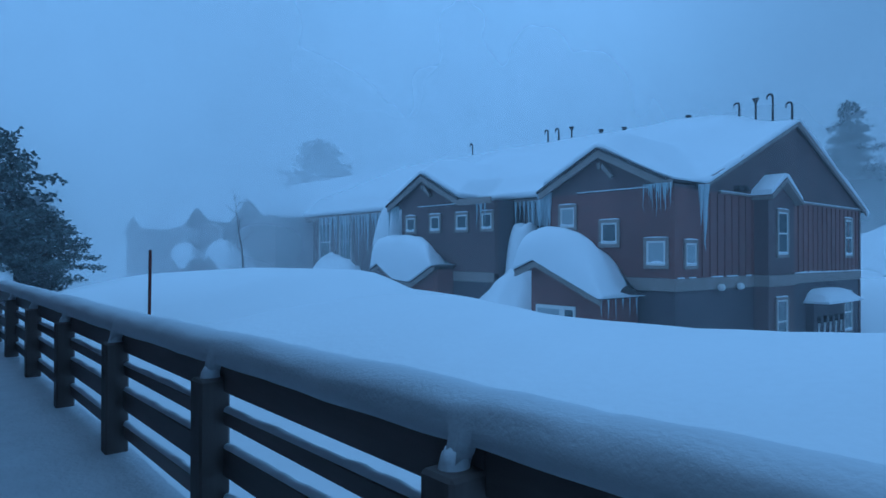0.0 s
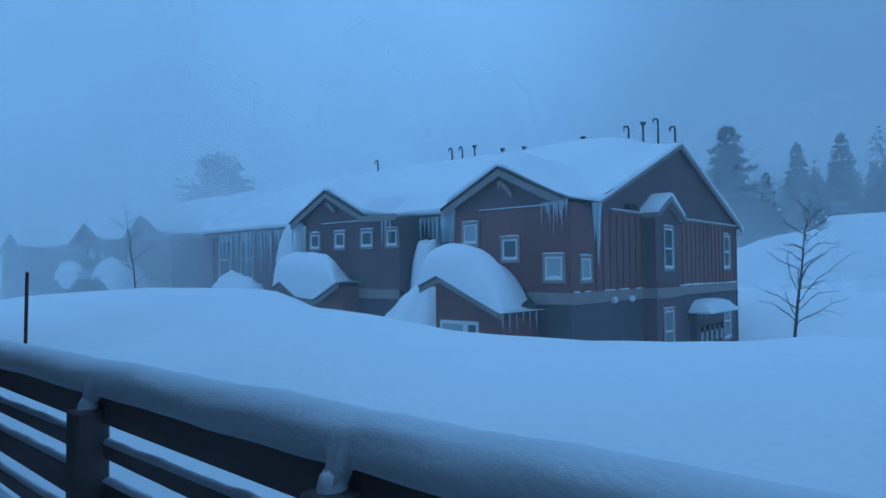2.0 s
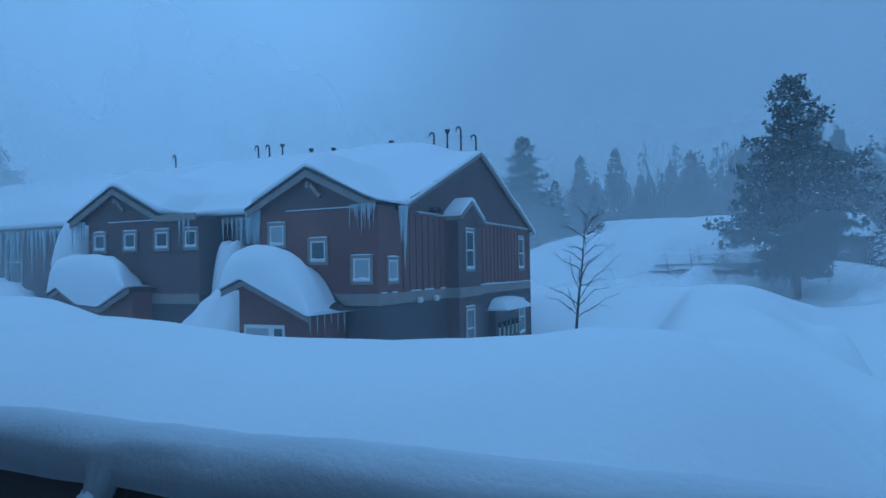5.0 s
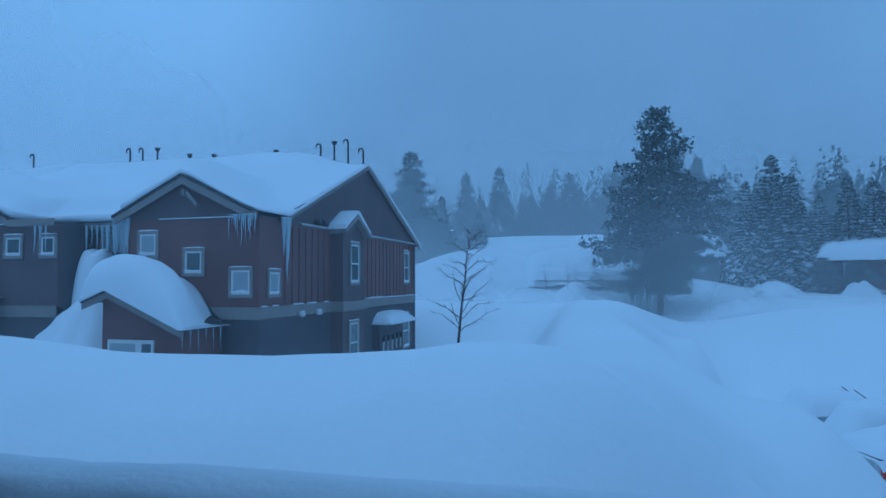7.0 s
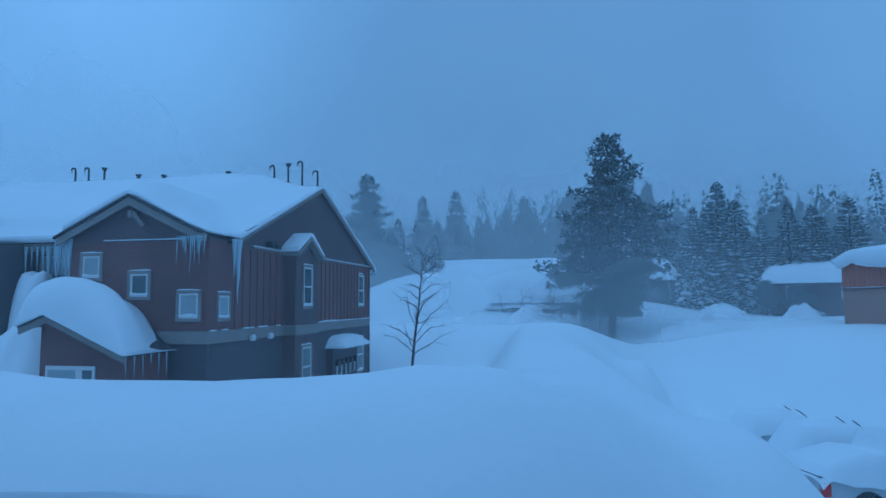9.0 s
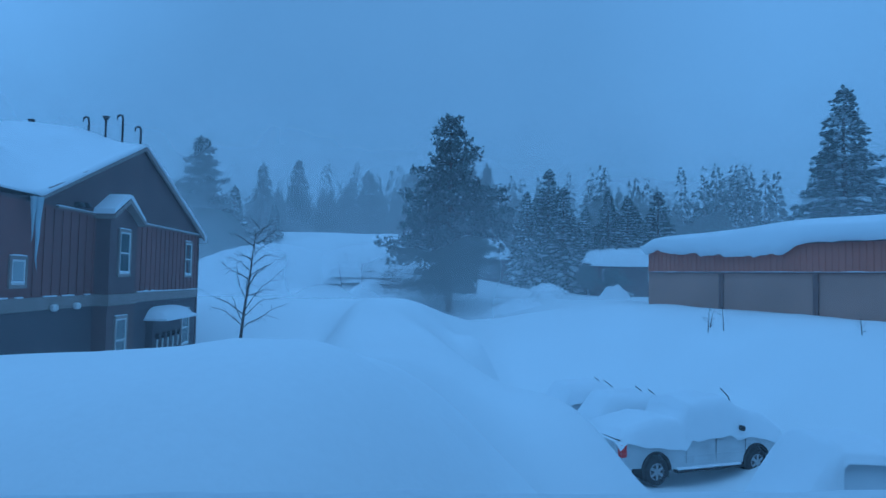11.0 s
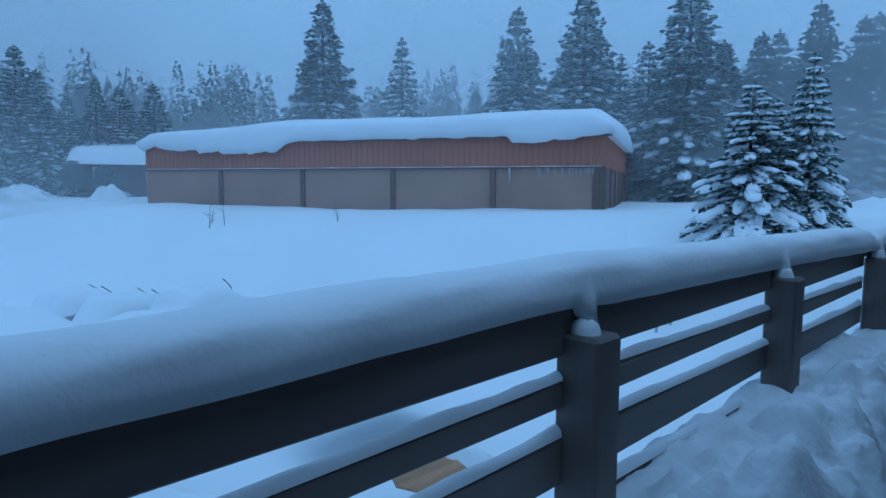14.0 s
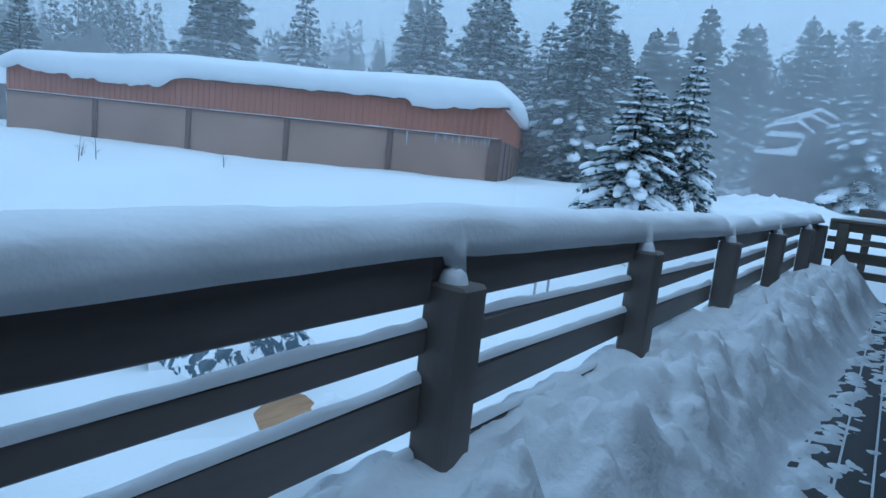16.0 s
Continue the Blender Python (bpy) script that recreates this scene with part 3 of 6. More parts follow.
def roof_snow():
    """One thick, wind-rounded blanket over the whole row."""
    x0, x1, y0, y1 = ROW_END - 0.3, GX + 0.2, BAY_Y - 0.20, BACK_Y + 0.5
    nx, ny = 210, 60

    def front(x):
        y = MAIN_Y - 0.55
        for c, a, b in BAYS:
            k = smooth(2.35, 2.05, abs(x - c))
            y = y + (y0 - y) * float(k) if x <= b + 0.4 or c > -11 else y
        if x > -10.8:
            y = y0 + 0.5 * float(smooth(-8.95, -8.5, x))
        return y

    def top(x, y, u, v):
        d = min(x1 - x, 30)
        th = 0.07 + 0.62 * smooth(0.0, 3.2, d) + 0.08 * wob(x, y, 0.35, 5) + 0.05 * wob(x, y, 0.9, 6)
        th *= 0.25 + 0.75 * smooth(0.0, 0.13, v)
        th *= 0.55 + 0.45 * smooth(1.0, 0.93, v)
        return roof_height(x, y) + max(th, 0.05)

    s = Shape()

    def upper(u, v):
        x = x0 + (x1 - x0) * u
        f = front(x)
        y = f + (y1 - f) * (v ** 1.25)
        return (x, y, float(top(x, y, u, v)))

    def lower(u, v):
        x, y, z = upper(u, v)
        return (x, y, roof_height(x, y) - 0.01 if v < 1 else z - 0.3)
    s.sheet(nx, ny, upper)
    k = len(s.v)
    s.sheet(nx, ny, lower)
    edge = [i * ny for i in range(nx)], [i * ny + ny - 1 for i in range(nx)], list(range(ny)), [(nx - 1) * ny + j for j in range(ny)]
    for ids in edge:
        s.f += [(p, q, q + k, p + k) for p, q in zip(ids, ids[1:])]
    ob = part("roof_snow", s, SNOW_CAP, smooth=True)
    tagged(ob, "thick wind-packed snow blanket on the town house roof", "snow")


roof_snow()


def porch(y0, outline, wall, mound, roof_low, door):
    """An entry wing with an uneven gable front; outline is its fascia line from one side to the other."""
    p = thing("entry_porch", ((outline[0][0] + outline[-1][0]) / 2, y0, -2.2), "low red-brown entry porch with taupe fascia, half buried in snow", "porch", "entry porches")
    a, b = wall
    zl = np.interp([a, b], [q[0] for q in outline], [q[1] for q in outline]) - 0.06
    front = [(a, -2.4), (a, float(zl[0]))] + [(x, z - 0.06) for x, z in outline if a < x < b] + [(b, float(zl[1])), (b, -2.4)]
    body = Shape().prism(front, "y", y0, BAY_Y - 0.05)
    part("wall", body, WALL_RED, p, "red-brown porch wall")
    s, t = Shape(), Shape()
    for (xa, za), (xb, zb) in zip(outline, outline[1:]):
        rake(s, xa, za, xb, zb, y0 - 0.3, y0 - 0.25, 0.16, "y")
        rake(t, xa, za + 0.05, xb, zb + 0.05, y0 - 0.33, BAY_Y - 0.05, 0.06, "y")
    part("fascia", s, TRIM, p)
    part("roof", t, SHINGLE, p)
    if door:
        d0, d1, dz = door
        s = Shape().box(d0, d1, y0 - 0.06, y0, -1.6, dz, 0.01)
        d = part("door", s, FRAME, p, "white entry door and side light")
        part("pane", Shape().box(d0 + 0.08, d0 + (d1 - d0) * 0.62, y0 - 0.07, y0 - 0.062, -1.0, dz - 0.09), BLIND, d)
        part("pane", Shape().box(d0 + (d1 - d0) * 0.76, d1 - 0.06, y0 - 0.07, y0 - 0.062, -1.0, dz - 0.09), GLASS, d)
    # the loaf of snow on top
    xs, zs = [q[0] for q in outline], [q[1] for q in outline]
    m = Shape()
    nu, nv = 34, 18
    ya, yb = y0 - 0.42, BAY_Y - 0.06
    mx, mz = [q[0] for q in mound], [q[1] for q in mound]

    def fn(u, v):
        x = mx[0] + (mx[-1] - mx[0]) * u
        shear = 1 - 0.17 * v
        lowz = float(np.interp(x, xs, zs)) + 0.05
        full = max(float(np.interp(x, mx, mz)), lowz + 0.02)
        bulge = (1 - abs(2 * v - 1) ** 6) ** 0.5 if v < 0.5 else 1.0
        w = math.sin(math.pi * min(v * 2.2, 1) / 2) ** 0.6 * (1 - 0.42 * smooth(0.22, 1.0, v))
        x2 = mx[0] + (x - mx[0]) * shear + 0.05 * wob(x, v * 3, 1.2)
        return (x2, ya + (yb - ya) * v - 0.10 * math.sin(math.pi * min(1, v * 3)), lowz + (full - lowz) * min(w, bulge + 0.0) + 0.04 * wob(x, v * 2, 1.4, 4) * w)
    m.sheet(nu, nv, fn)
    k = len(m.v)
    m.sheet(nu, nv, lambda u, v: (mx[0] + (mx[-1] - mx[0]) * u, ya + (yb - ya) * v, float(np.interp(mx[0] + (mx[-1] - mx[0]) * u, xs, zs)) + 0.03))
    for ids in ([i * nv for i in range(nu)], [i * nv + nv - 1 for i in range(nu)], list(range(nv)), [(nu - 1) * nv + j for j in range(nv)]):
        m.f += [(a_, b_, b_ + k, a_ + k) for a_, b_ in zip(ids, ids[1:])]
    ob = part("porch_snow", m, SNOW_CAP, smooth=True)
    tagged(ob, "great rounded loaf of snow on the porch roof", "snow", "snow loaves on porches")


PORCH_Y = 13.2
P1 = [(-12.3, 1.50), (-11.58, 1.78), (-9.50, 0.86)]
M1 = [(-12.28, 1.62), (-12.26, 2.25), (-12.1, 2.66), (-11.7, 2.78), (-11.0, 2.72), (-10.5, 2.56), (-10.2, 2.40), (-9.9, 2.12), (-9.65, 1.68), (-9.4, 1.02)]
P2 = [(-20.43, 1.34), (-19.94, 1.57), (-18.9, 1.02), (-18.0, 0.95), (-16.75, 1.55)]
M2 = [(-20.36, 1.45), (-20.34, 2.3), (-20.1, 2.62), (-19.3, 2.74), (-18.4, 2.74), (-17.6, 2.62), (-17.1, 2.35), (-16.85, 1.95), (-16.72, 1.65)]
porch(PORCH_Y, P1, (-11.95, -9.66), M1, 0, (-11.75, -10.45, 0.62))
porch(PORCH_Y + 0.8, P2, (-19.9, -16.9), M2, 0, None)
porch(PORCH_Y, [(x - 23.0, z) for x, z in P1], (-34.95, -32.66), [(x - 23.0, z) for x, z in M1], 0, None)
porch(PORCH_Y + 0.8, [(x - 23.0, z) for x, z in P2], (-42.9, -39.9), [(x - 23.0, z) for x, z in M2], 0, None)


# ---- long metal-sided barn ----
def barn():
    zb, zm, ze, deep = -0.5, 2.64, 4.08, 20.0
    L = (BARN_R - BARN_L).length
    b = thing("barn", (0, 0, 0), "long low warehouse, rust-red ribbed metal over tan panels", "warehouse")
    ang = math.atan2(BARN_DIR.y, BARN_DIR.x)
    # local axes: x along the front from the far end, y into the building
    flip = 1 if Vector((-math.sin(ang), math.cos(ang))).dot(BARN_OUT) < 0 else -1
    b.matrix_basis = Matrix.Translation((BARN_L.x, BARN_L.y, 0)) @ Matrix.Rotation(ang, 4, "Z") @ Matrix.Diagonal((1, flip, 1, 1))

    def bp(name, shape, mat, label="", parent=None, sm=False):
        ob = new(name, shape.mesh(name, mat, sm))
        ob.parent = parent or b
        return tagged(ob, label)
    lower = bp("lower_wall", Shape().box(0, L, 0.03, deep, zb, zm), BARN_BLOCK, "tan panelled lower wall")
    for i in range(1, 6):
        x = L * i / 5 if i < 5 else L - 0.35
        bp("pilaster", Shape().box(x - 0.13, x + 0.13, -0.07, 0.03, zb, zm, 0.01), BARN_POST, "", lower)
    for i in range(7):
        y = 0.2 + i * 3.2
        bp("pilaster", Shape().box(L, L + 0.08, y - 0.1, y + 0.1, zb, zm, 0.01), BARN_POST, "", lower)
    bp("end_panel", Shape().box(L - 0.22, L + 0.02, 0.0, deep, zb, zm - 0.02), BARN_POST, "brown timber end wall", lower)
    upper = bp("upper_wall", Shape().box(0, L, 0.0, deep, zm, ze), BARN_METAL, "rust-red ribbed metal siding")
    n = int(L / 0.3)
    rib = Shape().prism([(-0.04, -0.045), (0.04, -0.045), (0.065, 0.0), (-0.065, 0.0)], "z", zm + 0.01, ze).mesh("rib", BARN_METAL)
    for i in range(n):
        ob = new("rib", rib)
        ob.parent = upper
        ob.location = (0.15 + i * 0.3, 0, 0)
    for i in range(20):
        ob = new("rib", rib)
        ob.parent = upper
        ob.location, ob.rotation_euler = (L, 0.3 + i * 0.6, 0), (0, 0, radians(90))
    bp("drip_ledge", Shape().box(-0.02, L + 0.1, -0.08, 0.0, zm - 0.05, zm + 0.03, 0.01), BARN_POST, "", upper)
    sn = Shape()
    for i in range(110):
        x = 0.1 + i * (L - 0.2) / 110
        sn.box(x, x + (L - 0.2) / 110, -0.085, -0.002, zm + 0.03, zm + 0.045 + 0.05 * abs(wob(x, 1, 0.8)), 0.01)
    bp("ledge_snow", sn, SNOW_CAP, "thin snow on the ledge", upper)
    bp("roof", Shape().prism([(-0.3, ze), (deep / 2, ze + 0.5), (deep + 0.3, ze), (deep + 0.3, ze - 0.08), (deep / 2, ze + 0.42), (-0.3, ze - 0.08)], "x", -0.2, L + 0.3), BARN_POST)
    lamp = bp("wall_lamp", Shape().box(L + 0.02, L + 0.3, 17.5, 17.8, 3.1, 3.4, 0.03), METAL_DARK)
    # snow blanket with a curling, broken lip
    s = Shape()
    nx, ny = 150, 26

    def sag(x):
        q = x / L
        far = smooth(0.40, 0.33, q)
        tail = smooth(0.83, 0.836, q)
        return 0.32 + 0.55 * far * (0.45 + 0.6 * smooth(0.0, 0.30, q)) + 0.32 * tail * smooth(1.02, 0.86, q) + (0.10 + 0.14 * far) * wob(x, 0, 1.3) + (0.06 + 0.10 * far) * wob(x, 4, 3.1)

    def thick(x):
        return 1.45 + 0.12 * wob(x, 2, 0.25) - 0.45 * smooth(0.35, 0.0, x / L)

    def fn(u, v):
        x = -0.15 + (L + 0.6) * u
        end = min(1.0, 22 * (1 - u) + 0.22, 22 * u + 0.2)
        t = thick(x) * end ** 0.5
        if v < 0.12:
            k = v / 0.12
            return (x, -0.36 - 0.20 * math.sin(math.pi * k), ze + 0.35 - sag(x) - 0.05 + (t * 0.75 + sag(x) - 0.35) * k)
        k = (v - 0.12) / 0.88
        y = -0.36 + (deep + 0.8) * k
        r = ze + 0.5 - 0.05 * abs(y - deep / 2)
        return (x, y, r + (t - 0.25) * (0.75 + 0.25 * math.sin(min(k * 8, 1) * math.pi / 2)) * (1 if k < 0.97 else 0.5) + 0.04 * wob(x, y, 0.5))
    s.sheet(nx, ny, fn)
    k0 = len(s.v)
    s.sheet(nx, ny, lambda u, v: (-0.15 + (L + 0.6) * u, -0.30 + (deep + 0.8) * max(0, (v - 0.12) / 0.88), (ze + 0.35 - sag(-0.15 + (L + 0.6) * u) - 0.05) if v < 0.12 else ze - 0.02))
    for ids in ([i * ny for i in range(nx)], [i * ny + ny - 1 for i in range(nx)], list(range(ny)), [(nx - 1) * ny + j for j in range(ny)]):
        s.f += [(p, q, q + k0, p + k0) for p, q in zip(ids, ids[1:])]
    me = s.mesh("barn_snow", SNOW_CAP, True)
    ob = new("barn_snow", me)
    ob.matrix_basis = b.matrix_basis.copy()
    tagged(ob, "deep snow slab with a curling lip on the warehouse roof", "snow")
    rng = random.Random(31)
    for k in range(26):
        x = L * rng.uniform(0.86, 0.985) if k else L * 0.832
        l, r = (rng.uniform(0.12, 0.55), rng.uniform(0.015, 0.03)) if k else (0.75, 0.05)
        ice = Shape().tube([(x, -0.06, zm - 0.02), (x, -0.06, zm - l * 0.5), (x + 0.01, -0.06, zm - l)], [r, r * 0.65, 0.004], 6)
        ob = new("icicle", ice.mesh("icicle", ICE, True))
        ob.matrix_basis = b.matrix_basis.copy()
        tagged(ob, "icicle under the warehouse ledge", "icicle", "warehouse icicles")


barn()


# ---- the deck and its rail ----
RAIL_Y, POST_W, STEP, POST_X, DECK_Z = 1.40, 0.14, 1.83, 2.0, 0.42
BOARDS = [(1.305, 1.456), (1.143, 1.222), (0.90, 1.045), (0.70, 0.80)]
END_X = 10.6


def tilt(x):
    """The rail sags a little towards its far end."""
    return 0.011 * min(max(x, -6.0), 2.1) - 0.021 * min(max(x - 2.1, 0.0), 3.5)


def bend(x):
    """The far part of the rail runs in towards the house."""
    return -0.04 * max(0.0, x - 4.2)


def deck_rail():
    rail = thing("deck_rail", (0, RAIL_Y, DECK_Z), "dark-stained horizontal-board deck rail capped with snow", "railing")
    post = Shape().box(0, POST_W, RAIL_Y - 0.13, RAIL_Y + 0.02, DECK_Z - 0.3, 1.385, 0.012).mesh("post", POST)
    for k in range(-8, 5):
        ob = new("post", post)
        ob.parent, ob.matrix_parent_inverse = rail, rail.matrix_basis.inverted()
        x = POST_X + STEP * k
        ob.location = (x, bend(x), min(0.0, tilt(x)))
        cap = Shape().sheet(13, 7, lambda u, v: (x + POST_W * (0.42 + 0.30 * v ** 0.5 * math.cos(6.2832 * u)), RAIL_Y - 0.05 + bend(x) + 0.05 * v ** 0.5 * math.sin(6.2832 * u),
                                                 1.383 + min(0.0, tilt(x)) + (0.05 + 0.02 * wob(k, 2, 3.1)) * (1 - v ** 3) + 0.012 * wob(x + u * 3, v, 4.0) * (v < 1)))
        part("post_snow", cap, SNOW_CAP, rail, "snow clinging to the post top", True)
        part("splice", Shape().box(x - 0.001, x + POST_W + 0.001, RAIL_Y - 0.012 + bend(x), RAIL_Y + 0.028 + bend(x), 1.387 + min(0.0, tilt(x)), 1.45 + tilt(x), 0.004), RAIL, rail)
        for z0, z1 in BOARDS:
            a = POST_X + STEP * k + POST_W + 0.003
            b = POST_X + STEP * (k + 1) - 0.003
            b = min(b, END_X)
            dz = 0.006 * wob(k, z0, 3.7) + tilt((a + b) / 2)
            dy = 0.006 * wob(k, z1, 5.1)
            y0 = RAIL_Y - 0.015 + dy + bend((a + b) / 2)
            part("board", Shape().box(a, b, y0, y0 + 0.045, z0 + dz, z1 + dz, 0.006), RAIL, rail)
    part("post", Shape().box(END_X - 0.1, END_X + 0.09, RAIL_Y - 0.37, RAIL_Y - 0.22, DECK_Z - 0.3, 1.35, 0.012), POST, rail)


deck_rail()


def end_rail():
    rail = thing("end_rail", (END_X, 0, DECK_Z), "weathered brown end rail across the deck", "railing")
    for k, y in enumerate((0.92, -0.85)):
        part("post", Shape().box(END_X, END_X + POST_W, y - POST_W, y, DECK_Z - 0.3, 1.42, 0.012), END_WOOD, rail)
    for z0, z1 in BOARDS:
        part("board", Shape().box(END_X + 0.05, END_X + 0.095, -1.6, RAIL_Y - 0.38, z0, z1, 0.006), END_WOOD, rail)
    part("cap", Shape().box(END_X - 0.02, END_X + 0.2, -1.6, RAIL_Y - 0.40, 1.425, 1.465, 0.006), END_WOOD, rail)


end_rail()


def end_rail_snow():
    """A low band of snow on the end rail's cap, and the bench back that shows above it."""
    def band(u, v):
        y = -1.55 + (RAIL_Y - 0.42 + 1.55) * u
        a = math.pi * v
        return (END_X + 0.09 - 0.10 * math.cos(a), y, 1.466 + (0.05 + 0.02 * wob(y, 3, 2.4)) * math.sin(a) ** 0.6 * min(1.0, 12 * u, 12 * (1 - u)))
    tagged(part("end_rail_snow", Shape().sheet(40, 9, band), SNOW_CAP, smooth=True), "low band of snow on the end rail's cap", "snow")
    b = thing("bench", (END_X + 0.9, 0, DECK_Z), "weathered timber bench back beyond the end rail", "bench")
    part("backrest", Shape().box(END_X + 0.85, END_X + 0.92, -1.6, 0.75, 1.46, 1.62, 0.01), END_WOOD, b)
    for y in (-1.3, 0.6):
        part("leg", Shape().box(END_X + 0.92, END_X + 1.0, y - 0.05, y + 0.05, -0.6, 1.58, 0.008), END_WOOD, b)


end_rail_snow()


def rail_snow():
    """The long loaf of snow on the rail's top board, with tongues at the posts."""
    s = Shape()
    x0, x1, n, m = -12.6, END_X + 0.05, 1400, 15

    def fn(u, v):
        x = x0 + (x1 - x0) * u
        h = 0.130 + 0.008 * math.exp(-(x / 0.8) ** 2) + 0.010 * wob(x, 0, 0.9, 1) + 0.010 * wob(x, 1, 2.6, 2) + 0.006 * wob(x, 1, 7, 2)
        w = 0.125 + 0.015 * wob(x, 2, 1.3, 3)
        ends = min(1.0, (x1 - x) / 0.35 + 0.05)
        if x > 5.6:
            h *= 0.85 + 0.35 * wob(x, 3, 2.2, 7) - 0.3 * smooth(0.25, 0.05, abs(x - 6.7))
        h *= ends
        a = math.pi * v
        drop = 0.03 * max(0, -math.cos(a)) if v > 0.5 else 0
        tongue = 0.0
        k = round((x - POST_X - POST_W / 2) / STEP)
        d = abs(x - (POST_X + POST_W / 2 + STEP * k)) / 0.021
        if d < 1.6:
            tongue = max(0.0, 1 - (d / 1.6) ** 2) * (0.055 + 0.03 * wob(k, 5, 3.3) + 0.012 * wob(x, 0, 30, 3))
        y = RAIL_Y + 0.075 + bend(x) - w * math.cos(a) * (1 + 0.16 * math.sin(a))
        z = 1.458 + tilt(x) + h * math.sin(a) ** 0.7
        if v < 0.14:
            z -= (0.006 + 0.018 * float(smooth(1.95, 2.25, x)) + 0.006 * wob(x, 0, 3.7, 9)) * (1 - v / 0.14)
            z -= tongue * (1 - v / 0.14) * 1.4
            y += 0.0 if tongue < 0.02 else -0.03 * (1 - v / 0.14)
        if 0.05 < v < 0.95:
            y += 0.012 * wob(x, v * 4, 3.1, 8)
        return (x, y, z)
    s.sheet(n, m, fn)
    s.f += [tuple([i * m, (i + 1) * m, (i + 1) * m + m - 1, i * m + m - 1]) for i in range(n - 1)]
    ob = part("rail_snow", s, SNOW_CAP, smooth=True)
    tagged(ob, "long rounded loaf of snow along the rail's top board", "snow")
    b = Shape()
    for z0, z1 in BOARDS[1:]:
        for k in range(-8, 5):
            a, e = POST_X + STEP * k + POST_W + 0.01, min(POST_X + STEP * (k + 1) - 0.01, END_X - 0.12)
            q = 26

            def strip(u, v, a=a, e=e, z1=z1):
                x = a + (e - a) * u
                h = 0.018 + 0.024 * abs(wob(x, z1, 2.2)) + 0.010 * wob(x, z1, 9)
                ang = math.pi * v
                return (x, RAIL_Y + 0.004 + bend((a + e) / 2) - 0.024 * math.cos(ang), z1 + 0.002 + tilt(x) + h * math.sin(ang))
            if e - a > 0.2:
                b.sheet(q, 6, strip)
    ob = part("board_snow", b, SNOW_CAP, smooth=True)
    tagged(ob, "thin ridges of snow on the lower rail boards", "snow", kind="stuff")


rail_snow()


def deck_floor():
    fl = thing("deck_floor", (0, 0, DECK_Z), "wet dark deck boards with blown snow in the gaps", "deck", kind="structure")
    w = 0.14
    for i in range(22):
        y = RAIL_Y - 0.02 - i * (w + 0.013)
        part("plank", Shape().box(-13, END_X + 0.2, y - w, y, DECK_Z - 0.04, DECK_Z, 0.004), DECKING, fl)
    part("joist", Shape().box(-13, END_X + 0.2, RAIL_Y - 0.06, RAIL_Y - 0.02, DECK_Z - 0.3, DECK_Z - 0.045), RAIL, fl)
    for i in range(1, 22):
        y = RAIL_Y - 0.02 - i * (w + 0.013)
        part("gap_snow", Shape().box(-13, END_X + 0.2, y + 0.001, y + 0.012, DECK_Z - 0.05, DECK_Z - 0.003), SNOW_CAP, fl)


deck_floor()


def chunks(x, y, k, seed):
    """Rounded clods with sharp clefts between them, from 0 to about 1."""
    d = noise.voronoi((x * k + seed * 7.3, y * k + 0.3 * wob(x, y, 3, seed), seed * 1.7))[0]
    return max(0.0, 1 - 1.25 * d[0])


def deck_snow():
    """The bank shovelled against the rail, and a smooth drift on the far side."""
    s = Shape()
    n, m = 620, 84

    def fn(u, v):
        x = -12.5 + 13.0 * (u / 0.12) if u < 0.12 else 0.5 + (END_X - 0.6) * (u - 0.12) / 0.88
        left = smooth(0.3, -2.5, x)
        d = 1.3 * v / 0.75 if v < 0.75 else 1.3 + 1.3 * (v - 0.75) / 0.25
        y = RAIL_Y + 0.05 + bend(x) - d
        if left > 0.999:
            return (x, y, DECK_Z + 0.13 + 0.02 * wob(x, y, 0.8, 9))
        foot = 1.02 + 0.10 * wob(x, 0, 1.1) + 0.05 * wob(x, 0, 4.3)
        face = smooth(foot, 0.42, d)
        lumps = 0.22 * chunks(x, y, 2.6, 1) + 0.15 * chunks(x, y, 5.2, 2) + 0.06 * chunks(x, y, 11, 3) + 0.018 * chunks(x, y, 24, 4)
        lumps += 0.07 * wob(x, y, 1.3, 3) - 0.15
        bank = (0.45 - 0.06 * smooth(0.45, 0.15, d) + lumps * (0.3 + 0.7 * smooth(0.1, 0.4, d))) * face
        if d > 0.75:
            flecks = 0.035 * wob(x * 0.5, y * 2.0, 2.2, 6) + 0.035 * wob(x, y * 2, 6, 7) + 0.018 * wob(x, y, 17, 3) - 0.010 - 0.012 * smooth(1.1, 1.6, d)
            crumbs = 0.09 * chunks(x, y, 7, 6) * smooth(1.35, 0.95, d) - 0.03
            bank = max(bank - 0.012, flecks, crumbs)
        drift = 0.13 + 0.02 * wob(x, y, 0.8, 9)
        return (x, y, float(DECK_Z + bank + (drift - bank) * left))
    s.sheet(n, m, fn)
    ob = part("deck_snow", s, SNOW_ROUGH, smooth=True)
    tagged(ob, "lumpy shovelled snow bank against the deck rail", "snow")


deck_snow()


